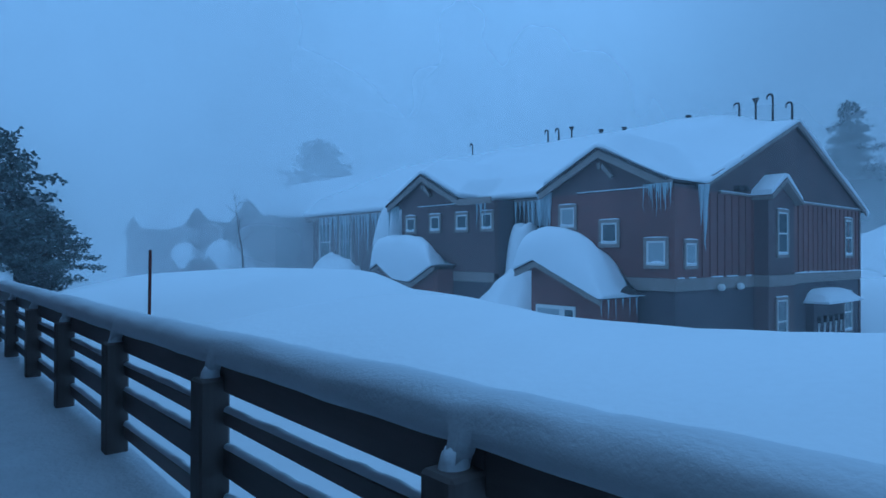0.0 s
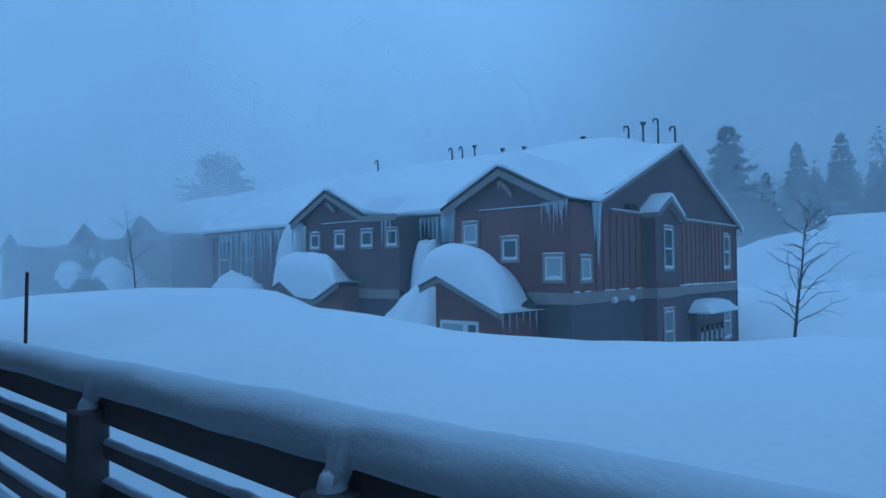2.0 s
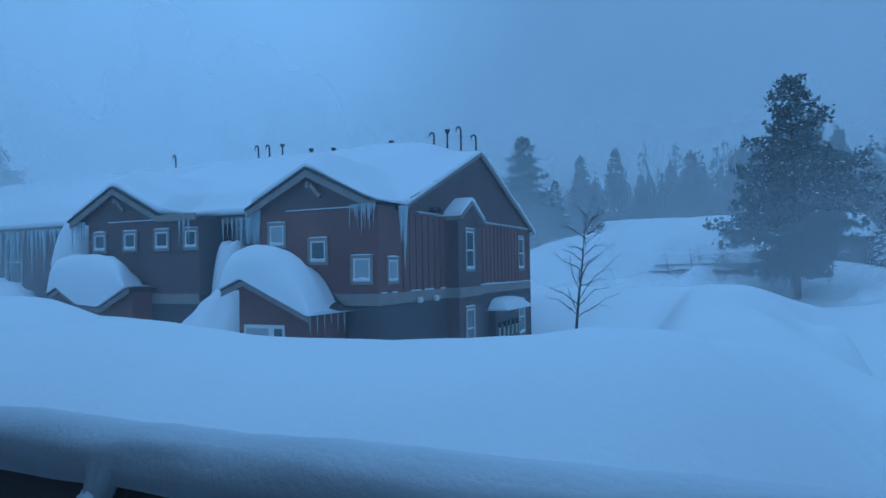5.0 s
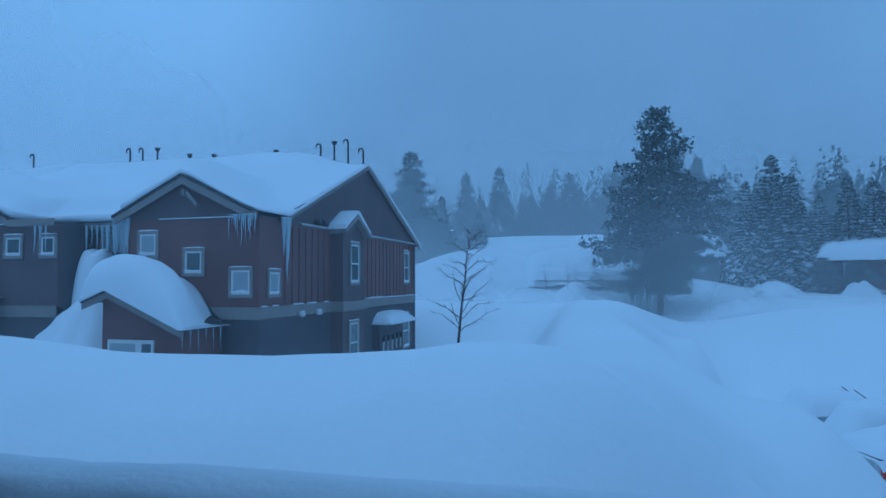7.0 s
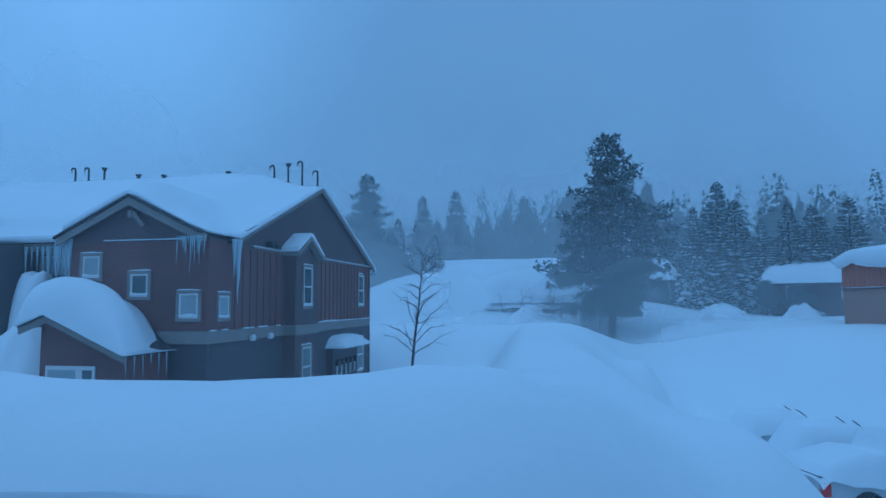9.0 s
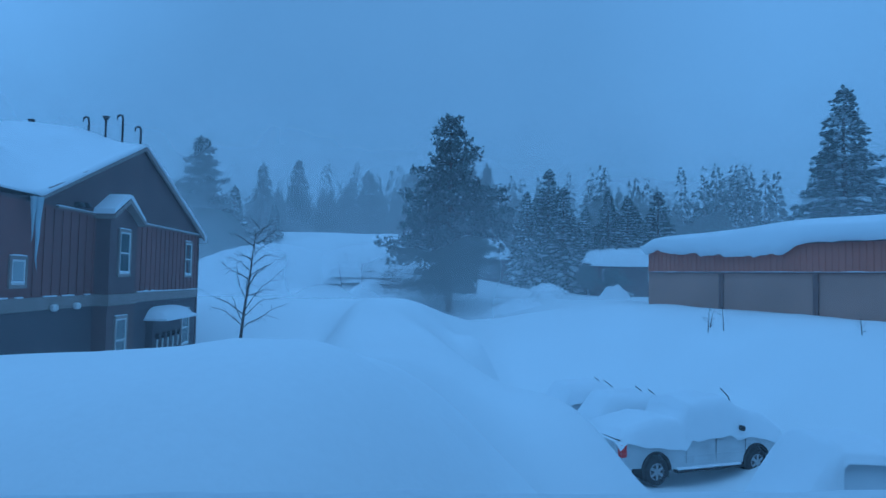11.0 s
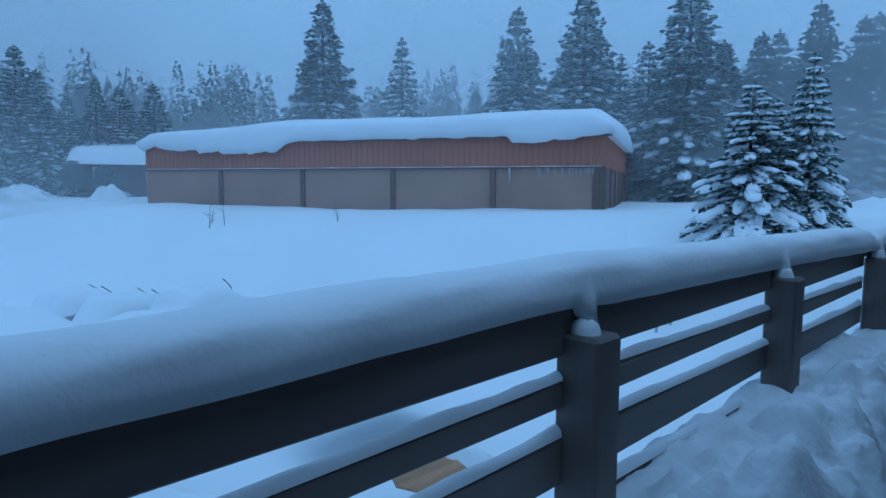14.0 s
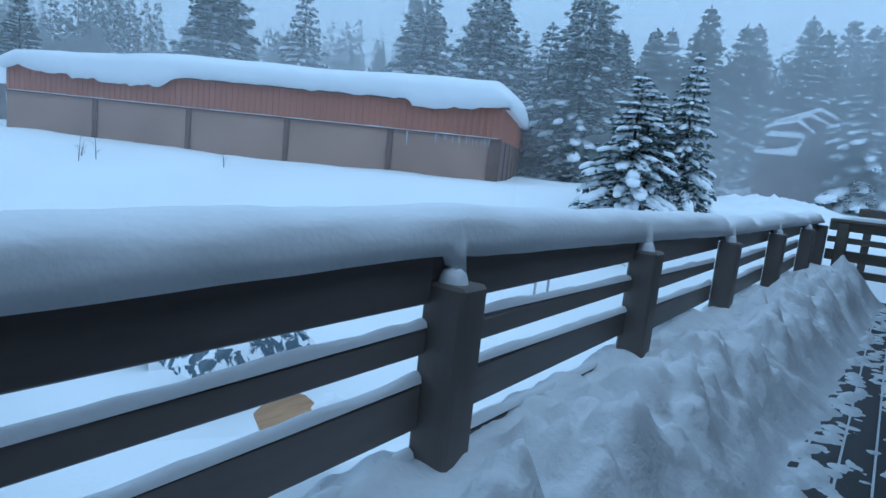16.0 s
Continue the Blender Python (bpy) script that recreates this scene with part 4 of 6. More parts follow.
def own_house():
    """The unseen wall behind the deck; its bays and roof pieces are added to shade it."""
    h = thing("house_wall", (0, -1.9, DECK_Z), "unseen dark house wall behind the deck, with bays and roofs added for shade", "wall", kind="structure")
    part("wall", Shape().box(-14, 14, -2.1, -1.9, -4, 5.2), WALL_DARK, h)
    # unseen blocks, shaped only to darken the deck and the rail snow
    part("bay", Shape().box(-14, -2.2, -1.9, 0.05, -1, 2.6), WALL_DARK, h)
    part("bay", Shape().box(-2.2, 1.3, -1.9, -0.7, -1, 2.6), WALL_DARK, h)
    part("overhang", Shape().box(-20, 20, -1.9, 0.1, 2.6, 2.75), WALL_DARK, h)
    part("roof_eave", Shape().prism([(-1.9, 5.2), (-1.9, 5.6), (0.85, 4.95), (0.85, 4.7)], "x", -20, -0.4), WALL_DARK, h)


own_house()


# ---- trees ----
def tufts_mesh(name, quads, mat):
    q = np.array(quads, dtype=float)
    n = len(q)
    me = bpy.data.meshes.new(name)
    me.from_pydata(q.reshape(-1, 3).tolist(), [], np.arange(4 * n).reshape(n, 4).tolist())
    me.materials.append(mat)
    return me


def tuft(rng, p, out, size, flat=0.5, up=0.0):
    """A small pointed spray of needles at p that grows towards out."""
    o = np.array(out, float)
    o /= np.linalg.norm(o) + 1e-9
    side = np.cross(o, rng.normal(size=3) * (1 - flat) + np.array((0, 0, 1.0)) * flat)
    side /= np.linalg.norm(side) + 1e-9
    a, w = size * rng.uniform(0.7, 1.3), size * rng.uniform(0.28, 0.5)
    p = np.array(p, float) + (0, 0, up)
    return [p - side * w * 0.5, p + o * a * 0.5 - side * w, p + o * a, p + o * a * 0.45 + side * w]


def lump(rng, quads, p, way, a, b):
    """A drooping pillow of snow on a bough, as the upper half of an uneven ellipsoid."""
    way = np.array(way, float)
    way /= np.linalg.norm(way) + 1e-9
    side = np.cross(way, (0, 0, 1.0))
    side /= np.linalg.norm(side) + 1e-9
    up = np.cross(side, way)
    a, b, c = a * rng.uniform(0.7, 1.3), b * rng.uniform(0.7, 1.3), b * rng.uniform(0.45, 0.8)
    rings = []
    for e in (-0.35, 0.25, 0.75, 1.35):
        rings.append([p + way * a * math.cos(e) * math.cos(t) + side * b * math.cos(e) * math.sin(t) + up * c * (math.sin(e) + 0.25) for t in np.arange(0, 6.2, 6.2832 / 7)])
    for r, q in zip(rings, rings[1:]):
        for i in range(7):
            quads.append([r[i], r[(i + 1) % 7], q[(i + 1) % 7], q[i]])


def conifer_meshes(seed, height, radius, whorls, boughs, droop, snow, size, bare=0.06, shape=0.85, clump=0, pat=0.85, pads=0, fat=1.0, ragged=0.0):
    """Trunk, crown and lodged snow of one tree; clump > 0 gives the tufted, open habit of a pine."""
    rng = np.random.default_rng(seed)
    green, white = [], []
    limbs = Shape()
    limbs.tube([(0, 0, -1.0), (0.03, 0.02, height * 0.35), (-0.02, 0.03, height * 0.7), (0, 0, height * 0.985)],
               [height * 0.017, height * 0.013, height * 0.007, 0.012], 8)
    for i in range(whorls):
        f = bare + (1 - bare) * (i + rng.uniform(-0.3, 0.3)) / whorls
        f = min(max(f, bare), 0.985)
        z = height * f
        reach = radius * (1 - f) ** shape * (1.0 if clump == 0 else (0.38 + 0.62 * min(1, (f - bare) * 4.0)))
        count = max(3, int(boughs * (0.55 + 0.45 * (1 - f))))
        turn = rng.uniform(0, 6.28)
        for k in range(count):
            a = turn + 6.283 * k / count + rng.normal(0, 0.25)
            l = max(0.10, reach * rng.uniform(0.68 - ragged, 1.12 + 0.25 * ragged))
            d = np.array((math.cos(a), math.sin(a), 0.0))
            rise = (0.55 - 1.0 * (1 - f)) * (1 if clump == 0 else 0.4) + rng.normal(0, 0.08)
            tip_drop = droop * (1 - f * 0.7)
            steps = max(2, int(l / (size * 0.55)))
            lade = [rng.uniform(0.35, 0.98) for _ in range(pads)] if rng.random() < 0.85 else []
            ts = size * (1.0 if clump else 0.45 + 0.55 * math.sqrt(1 - f))

            def at(s):
                return np.array((0, 0, z)) + d * l * s + np.array((0, 0, l * (rise * 0.5 * s - tip_drop * s * s)))
            for s in lade:
                lump(rng, white, at(s), at(min(1, s + 0.15)) - at(s - 0.15), max(0.15, l * 0.25 * fat), max(0.10, l * 0.16 * fat))
            if clump and l > 0.8:
                limbs.tube([tuple(at(0)), tuple(at(0.5)), tuple(at(0.95))], [0.012 * l + 0.012, 0.008 * l + 0.01, 0.006], 4)
            for j in range(steps):
                s = (j + 1) / steps
                if clump and s < 0.25:
                    continue
                p = at(s)
                fwd = at(min(1, s + 0.1)) - at(s - 0.1)
                wide = l * 0.34 * math.sin(math.pi * min(1, 0.2 + s * 0.75))
                n = 2 if clump == 0 else clump
                for m in range(n + 1):
                    off = rng.uniform(-1, 1) * wide
                    side = np.array((-d[1], d[0], 0)) * off
                    jit = rng.normal(0, 0.16 * size if clump == 0 else 0.14, 3)
                    q = p + side + jit - np.array((0, 0, abs(off) * 0.22))
                    grow = fwd / (np.linalg.norm(fwd) + 1e-9) + np.array((-d[1], d[0], 0)) * np.sign(off) * rng.uniform(0.1, 0.9)
                    if clump:
                        grow = grow * 0.5 + rng.normal(0, 0.6, 3) + (0, 0, 0.35)
                    else:
                        grow[2] -= rng.uniform(0.0, 0.35)
                    green.append(tuft(rng, q, grow, ts, 0.45 if clump == 0 else 0.1))
                    if rng.random() < snow * (0.55 + 0.6 * s):
                        white.append(tuft(rng, q, grow * (1, 1, 0.4), ts * pat, 0.95, ts * 0.26))
    for j in range(6):
        green.append(tuft(rng, (0, 0, height * 0.93 + j * 0.011 * height), (rng.normal(0, 0.2), rng.normal(0, 0.2), 1), size * 0.7, 0.1))
    return limbs.mesh("trunk", BARK, True), tufts_mesh("crown", green, NEEDLE if clump == 0 else NEEDLE_PINE), tufts_mesh("lodged_snow", white, SNOW_CAP)


def tree(name, meshes, x, y, scale, turn, label, group="", z=None, wide=1.0):
    t = new(name)
    t.matrix_basis = Matrix.LocRotScale((x, y, float(ground_height(x, y)) - 0.1 if z is None else z), Euler((0, 0, turn)), (scale * wide, scale * wide, scale))
    tagged(t, label, "tree", group)
    for n, me in zip(("trunk", "crown", "lodged_snow"), meshes):
        ob = new(n, me)
        ob.parent = t
        if n == "lodged_snow":
            tagged(ob, kind="stuff")
    return t


FIR_A = conifer_meshes(11, 12.0, 3.2, 36, 12, 0.26, 0.7, 0.42, shape=0.95, pads=2, fat=0.62)
FIR_B = conifer_meshes(12, 12.0, 3.2, 26, 11, 0.34, 1.1, 0.42, shape=1.0, pat=0.95, pads=4, fat=0.85)
FIR_C = conifer_meshes(13, 12.0, 3.1, 35, 12, 0.24, 0.9, 0.42, shape=0.88, pads=3, fat=0.7)
SPRUCE = conifer_meshes(14, 6.0, 2.0, 25, 13, 0.34, 1.2, 0.22, bare=0.02, shape=0.72, pat=1.05, pads=5, fat=0.9, ragged=0.15)
SPRUCE_B = conifer_meshes(15, 6.0, 1.9, 26, 13, 0.34, 1.0, 0.22, bare=0.02, shape=0.85, pat=1.0, pads=4, fat=0.85, ragged=0.2)
PINE = conifer_meshes(16, 13.3, 6.4, 24, 9, 0.10, 0.10, 0.23, bare=0.16, shape=0.74, clump=8, ragged=0.30, pads=1, fat=0.2)
PINE_B = conifer_meshes(17, 8.0, 4.0, 15, 8, 0.08, 0.05, 0.23, bare=0.12, shape=0.58, clump=8, ragged=0.35)

tree("pine_tree", PINE, 3.0, 44.2, 1.07, 0.4, "tall lone dark pine with open tufted boughs and bare lower trunk", z=-0.85)
FIRS = [(35.9, 51.1, 18.7, 0), (40.3, 45.1, 15.1, 1), (45.9, 36.2, 17.1, 2), (46.7, 29.9, 17.8, 2), (52.5, 29.9, 13.3, 1), (46.6, 24.2, 12.6, 1), (45.9, 20.8, 17.0, 0), (52.4, 20.9, 13.1, 0),
        (52.4, 18.0, 13.1, 1), (56.2, 50.3, 12.6, 0), (59.1, 20.4, 14.7, 2), (54.5, 14.8, 15.3, 0), (57.1, 12.5, 14.3, 2), (55.9, 7.7, 13.7, 1), (60.0, 7.1, 14.4, 0), (58.0, 1.0, 13.5, 2), (62.0, 24.5, 15.0, 2), (61.0, 16.5, 14.0, 1),
        (66.5, 13.5, 16.5, 0), (69.0, 9.5, 17.5, 2), (68.0, 4.5, 16.5, 0), (71.0, 0.0, 17.5, 2), (67.0, 18.5, 16.0, 0), (70.0, 22.5, 17.0, 2), (72.0, 6.5, 18.0, 0), (64.5, -2.5, 16.0, 2)]
for i, (x, y, top, kind) in enumerate(FIRS):
    z = float(ground_height(x, y)) - 0.1
    tree("fir_tree", (FIR_A, FIR_B, FIR_C)[kind], x, y, (top - z) / 12.0, 1.7 * i,
         ("tall dark fir with a dusting of snow", "snow-laden fir with white boughs", "tall fir with snow-streaked boughs")[kind], "firs beyond the warehouse", z, (1.2, 1.15, 1.2)[kind])
rw = random.Random(77)
for i in range(22):
    az, r = radians(-13 + 35 * (i + rw.uniform(-0.4, 0.4)) / 21), rw.uniform(57, 64.5)
    x, y = r * math.sin(az), r * math.cos(az)
    if -14 < x < 10.5 and y < 68:
        r = rw.uniform(69, 74)
        x, y = r * math.sin(az), r * math.cos(az)
    z = float(ground_height(x, y)) - 0.2
    tree("fir_tree", (FIR_A, FIR_C)[i % 2], x, y, r * rw.uniform(0.135, 0.195) / 12.0, 2.1 * i, "hazy fir at the edge of the distant woods", "firs at the wood's edge", z, rw.uniform(1.0, 1.3))
tree("spruce_tree", SPRUCE, 22.9, 8.2, 0.94, 0.3, "bushy young spruce heavy with fresh snow", "young spruces", wide=1.12)
tree("spruce_tree", SPRUCE_B, 24.4, 6.85, 1.0, 1.3, "taller young spruce with snow-caked boughs", "young spruces", wide=0.85)
tree("spruce_tree", SPRUCE_B, 23.6, 7.65, 0.80, 2.3, "bushy young spruce heavy with fresh snow", "young spruces")
tree("fir_tree", FIR_B, 49.6, 2.5, 0.98, 0.8, "dark snow-flecked fir beside the cabin", wide=1.35)
tree("pine_tree", PINE_B, -28.6, 2.7, 0.80, 0.2, "ragged dark pine at the end of the deck", z=0.2, wide=1.1)
tree("pine_tree", PINE_B, -27.6, 4.1, 0.42, 2.2, "low bushy dark pine", z=0.3, wide=1.5)
tree("pine_tree", PINE_B, -54.4, 30.5, 1.55, 1.0, "hazy pine behind the town house roof", z=0.5)
tree("pine_tree", PINE, -20.7, 65.4, 1.16, 2.0, "hazy tall pine behind the gable end", z=0.4, wide=0.85)
tree("fir_tree", FIR_A, -15.4, 58.2, 0.7, 1.0, "hazy fir behind the gable end", wide=1.1)
tree("fir_tree", FIR_A, -11.8, 58.0, 0.52, 2.0, "hazy fir behind the gable end", wide=1.1)
tree("pine_tree", PINE_B, 14.8, 52.3, 0.30, 0.6, "low dark snow-flecked bush before the shed", z=1.2, wide=1.2)
tree("pine_tree", PINE_B, 16.9, 52.0, 0.26, 2.6, "low dark snow-flecked bush before the shed", z=1.2, wide=1.6)


def far_forest():
    rng = np.random.default_rng(5)
    green, white, trunks = [], [], Shape()
    for i in range(460):
        az = radians(rng.uniform(-34, 96))
        d = rng.uniform(68, 118)
        x, y = d * math.sin(az), d * math.cos(az)
        if d < 90 and -0.2 < az < 0.1:
            d = 95
            x, y = d * math.sin(az), d * math.cos(az)
        g = float(ground_height(x, y))
        h = d * rng.uniform(0.11, 0.195) * (0.82 if az < -0.15 else 1.0 if az < 0.9 else 1.05) - 0.4
        r = h * rng.uniform(0.14, 0.2)
        trunks.tube([(x, y, g - 0.5), (x, y, g + h * 0.9)], [0.2, 0.03], 5)
        n = 380
        tone = rng.uniform(0, 0.5)
        for k in range(n):
            f = 1 - 0.97 * rng.uniform(0.0, 1.0) ** 0.68
            a = rng.uniform(0, 6.283)
            rr = r * (1 - f) ** 0.9 * math.sqrt(rng.uniform(0.1, 1.0)) * (0.82 + 0.18 * math.sin(f * 47 + i))
            p = (x + rr * math.cos(a), y + rr * math.sin(a), g + f * h)
            s = h * 0.085
            grow = (math.cos(a), math.sin(a), -0.6)
            green.append(tuft(rng, p, grow, s * (0.28 + 0.8 * (1 - f)), 0.4))
            if rng.random() < tone:
                white.append(tuft(rng, p, grow, s * 0.7 * (0.35 + 0.8 * (1 - f)), 0.9, s * 0.2))
    f = thing("far_forest", (20, 90, 1), "distant snowy conifer forest fading into the storm", "forest", kind="stuff")
    part("trunks", trunks, BARK, f)
    part("crowns", tufts_mesh("crowns", green, NEEDLE), NEEDLE, f)
    part("lodged_snow", tufts_mesh("lodged_snow", white, SNOW_CAP), SNOW_CAP, f)
    for c in f.children:
        tagged(c, kind="stuff")


far_forest()


def bare_tree(seed, base, top, spread, label, n=22, r0=0.055):
    rng = np.random.default_rng(seed)
    b, t = Vector(base), Vector(top)
    ob = thing("bare_tree", base, label, "tree", "bare saplings")
    s = Shape()
    h = (t - b).length
    trunk = [b + (t - b) * f + Vector((rng.normal(0, 0.012), rng.normal(0, 0.012), 0)) * h * f for f in (0, 0.25, 0.5, 0.75, 1)]
    s.tube([trunk[0] - Vector((0, 0, 0.5))] + trunk[1:], [r0, r0 * 0.75, r0 * 0.55, r0 * 0.3, 0.006], 6)
    part("trunk", s, TWIG, ob, smooth=True)
    for k in range(n):
        f = 0.06 + 0.84 * (k + 0.5) / n
        p = b + (t - b) * f
        a = k * 2.4 + rng.normal(0, 0.3)
        l = 1.1 * spread * (1 - 0.75 * abs(f - 0.25)) * rng.uniform(0.5, 1.2)
        flat = Vector((math.cos(a), math.sin(a), 0))
        rise, hook, turn = rng.uniform(0.5, 1.25), rng.uniform(-0.8, 0.1), Vector((-flat.y, flat.x, 0)) * rng.uniform(-0.35, 0.35)
        q = [p + (flat * e + turn * e * e + Vector((0, 0, rise * e + hook * e * e * 0.7))) * l + Vector((0, 0, 0.03 * l * math.sin(9 * e + k))) for e in (0, 0.2, 0.4, 0.6, 0.8, 1.0)]
        s = Shape().tube(q, [0.3 * r0, 0.26 * r0, 0.22 * r0, 0.17 * r0, 0.12 * r0, 0.07 * r0], 4)
        for m in range(7):
            w = q[1 + m % 5]
            e = w + (flat * rng.uniform(0.1, 0.8) + Vector((rng.normal(0, 0.4), rng.normal(0, 0.4), rng.uniform(-0.35, 0.55)))) * l * 0.36
            s.tube([w, w.lerp(e, 0.5) + Vector((0, 0, rng.uniform(-0.03, 0.06))), e], [0.15 * r0, 0.10 * r0, 0.06 * r0], 3)
        part("branch", s, TWIG, ob)


bare_tree(3, (-4.6, 19.4, 0.1), (-4.1, 19.6, 3.8), 1.3, "slender bare sapling standing in the snow", 26, 0.05)
bare_tree(4, (-20.5, 8.8, 1.3), (-20.7, 8.5, 4.1), 0.55, "thin bare sapling on the snow berm", 10, 0.03)
for k, (x, y, h) in enumerate(((13.6, 28.3, 1.25), (14.2, 28.0, 1.2), (13.9, 28.7, 0.6), (17.3, 23.6, 0.8))):
    g = float(ground_height(x, y))
    bare_tree(20 + k, (x, y, g), (x + 0.1 * (-1) ** k, y, g + h), 0.35, "bare shrub stems poking out of the snow", 3 if k < 2 else 8, 0.022)


# ---- details of the row ----
def roof_vents():
    for k, (x, z, h, bend) in enumerate(((-10.75, 7.12, 0.6, 1), (-10.2, 7.18, 0.45, 0), (-9.65, 7.22, 0.85, 1), (-9.05, 6.85, 0.35, 1), (-19.2, 7.42, 0.4, 1), (-18.6, 7.4, 0.4, 1), (-17.9, 7.38, 0.4, 0),
                                         (-24.1, 7.45, 0.35, 1), (-16.4, 7.05, 0.25, 0), (-15.3, 6.98, 0.25, 0), (-12.6, 7.0, 0.2, 0))):
        x += 0.33
        v = thing("roof_vent", (x, RIDGE_Y, z - h), "dark metal vent pipe standing out of the roof snow", "vent pipe", "roof vents")
        pts = [(x, RIDGE_Y, z - h - 0.7), (x, RIDGE_Y, z - 0.12)]
        if bend:
            pts += [(x - 0.03, RIDGE_Y, z - 0.02), (x - 0.11, RIDGE_Y, z), (x - 0.18, RIDGE_Y, z - 0.05), (x - 0.19, RIDGE_Y, z - 0.16)]
        part("pipe", Shape().tube(pts, [0.038] * len(pts), 8), METAL_DARK, v, smooth=True)
        if not bend:
            part("cap", Shape().tube([(x, RIDGE_Y, z - 0.14), (x, RIDGE_Y, z - 0.02), (x, RIDGE_Y, z)], [0.06, 0.12, 0.04], 10), METAL_DARK, v)


roof_vents()


def icicle(x, y, z, l, r):
    rng = random.Random(int(x * 977 + l * 131))
    s = Shape()
    n = 6
    pts = [(x + rng.uniform(-0.02, 0.02) * (k / n), y + rng.uniform(-0.02, 0.02) * (k / n), z - l * k / n) for k in range(n + 1)]
    s.tube([(x, y, z + 0.05)] + pts, [r * 1.15] + [r * (1 - (k / n) ** 0.8 * 0.95) * rng.uniform(0.85, 1.15) for k in range(n + 1)], 7)
    ob = part("icicle", s, ICE, smooth=True)
    tagged(ob, "long clear-white icicle hanging from the snowy eave", "icicle", "icicles")


rnd = random.Random(8)
EAVE = BAY_Y - 0.27
icicle(-8.36, 15.72, 3.66, 1.65, 0.10)
icicle(-8.40, 15.58, 3.66, 1.0, 0.07)
for k in range(13):
    icicle(-9.35 + k * 0.06 + rnd.uniform(-0.02, 0.02), EAVE, 3.66, rnd.uniform(0.15, 0.95) * (1 if k > 4 else 0.8), rnd.uniform(0.015, 0.035))
for k in range(7):
    icicle(-13.05 + k * 0.07, EAVE + 0.25, 3.7, rnd.uniform(0.5, 1.15), rnd.uniform(0.04, 0.08))
for k in range(12):
    icicle(-15.6 + k * 0.19, MAIN_Y - 0.45 if k > 2 else EAVE + 0.1, 3.6, rnd.uniform(0.3, 1.4), rnd.uniform(0.03, 0.09))
for k in range(6):
    icicle(-20.7 + k * 0.12, EAVE + 0.2, 3.7, rnd.uniform(0.3, 1.3), rnd.uniform(0.03, 0.07))
for k in range(22):
    icicle(-27.6 + k * 0.26 + rnd.uniform(-0.08, 0.08), MAIN_Y - 0.5, 3.6, rnd.uniform(0.5, 2.2), rnd.uniform(0.03, 0.10))
for k in range(6):
    icicle(-9.55 + 0.02 * k, 13.0 + k * 0.27, 0.82, rnd.uniform(0.1, 0.55), rnd.uniform(0.012, 0.025))


def heap(name, cx, cy, rx, ry, z0, z1, label, seed, power=1.6):
    """A slumped pile of slid roof snow."""
    s = Shape()

    def fn(u, v):
        a, r = 2 * math.pi * u, v
        x, y = cx + rx * r * math.cos(a), cy + ry * r * math.sin(a)
        k = (1 - r ** power)
        return (x, y, z0 + (z1 - z0) * k + 0.30 * (1 - r) * wob(x, y, 1.5, seed) + 0.14 * wob(x, y, 3.3, seed) + 0.05 * wob(x, y, 8, seed))
    s.sheet(41, 18, fn)
    ob = part(name, s, SNOW_CAP, smooth=True)
    tagged(ob, label, "snow")


heap("snow_pile", -13.9, 14.9, 2.9, 2.6, -2.4, 1.5, "steep heap of snow slid down between two porches", 2, 1.7)
heap("snow_pile", -14.4, 15.6, 0.75, 0.7, -0.2, 3.0, "column of slid snow reaching up to the eave", 4, 4.5)
heap("snow_pile", -24.5, 14.6, 3.6, 1.8, -2.0, 1.85, "long heap of slid roof snow below icicles", 5, 2.2)
heap("snow_pile", -21.6, 15.6, 1.0, 0.8, 2.3, 4.0, "cornice of snow sagging off the eave", 6, 3.0)


def stake():
    s = thing("snow_stake", (-8.9, 2.6, 1.2), "leaning red-brown snow stake standing in the berm", "stake")
    part("pole", Shape().box(-8.925, -8.875, 2.585, 2.615, 0.6, 2.0, 0.006), STAKE, s)
    s.matrix_basis = s.matrix_basis @ Matrix.Rotation(radians(2), 4, "Y")


stake()


# ---- parked vehicles in the sunk lot ----
def side_profile(points, y0, y1, tuck=0.08):
    """A car body side outline lofted across, narrower at the top."""
    s = Shape()
    zs = [p[1] for p in points]
    lo, hi = min(zs), max(zs)
    n = len(points)
    rows = []
    for yy, inset in ((y0, 0.0), (y0 + 0.10, 0.05), ((y0 + y1) / 2, 0.06), (y1 - 0.10, 0.05), (y1, 0.0)):
        row = []
        for x, z in points:
            f = (z - lo) / (hi - lo)
            t = tuck * f * f
            y = yy + (t if yy < (y0 + y1) / 2 - 0.01 else -t if yy > (y0 + y1) / 2 + 0.01 else 0)
            row.append((x, y, z + (inset * 0.5 if f > 0.3 else 0)))
        rows.append(row)
    verts = [p for r in rows for p in r]
    faces = [(j * n + i, j * n + (i + 1) % n, (j + 1) * n + (i + 1) % n, (j + 1) * n + i) for j in range(4) for i in range(n)]
    faces += [tuple(range(n)), tuple(4 * n + i for i in range(n - 1, -1, -1))]
    return s.add(verts, faces)


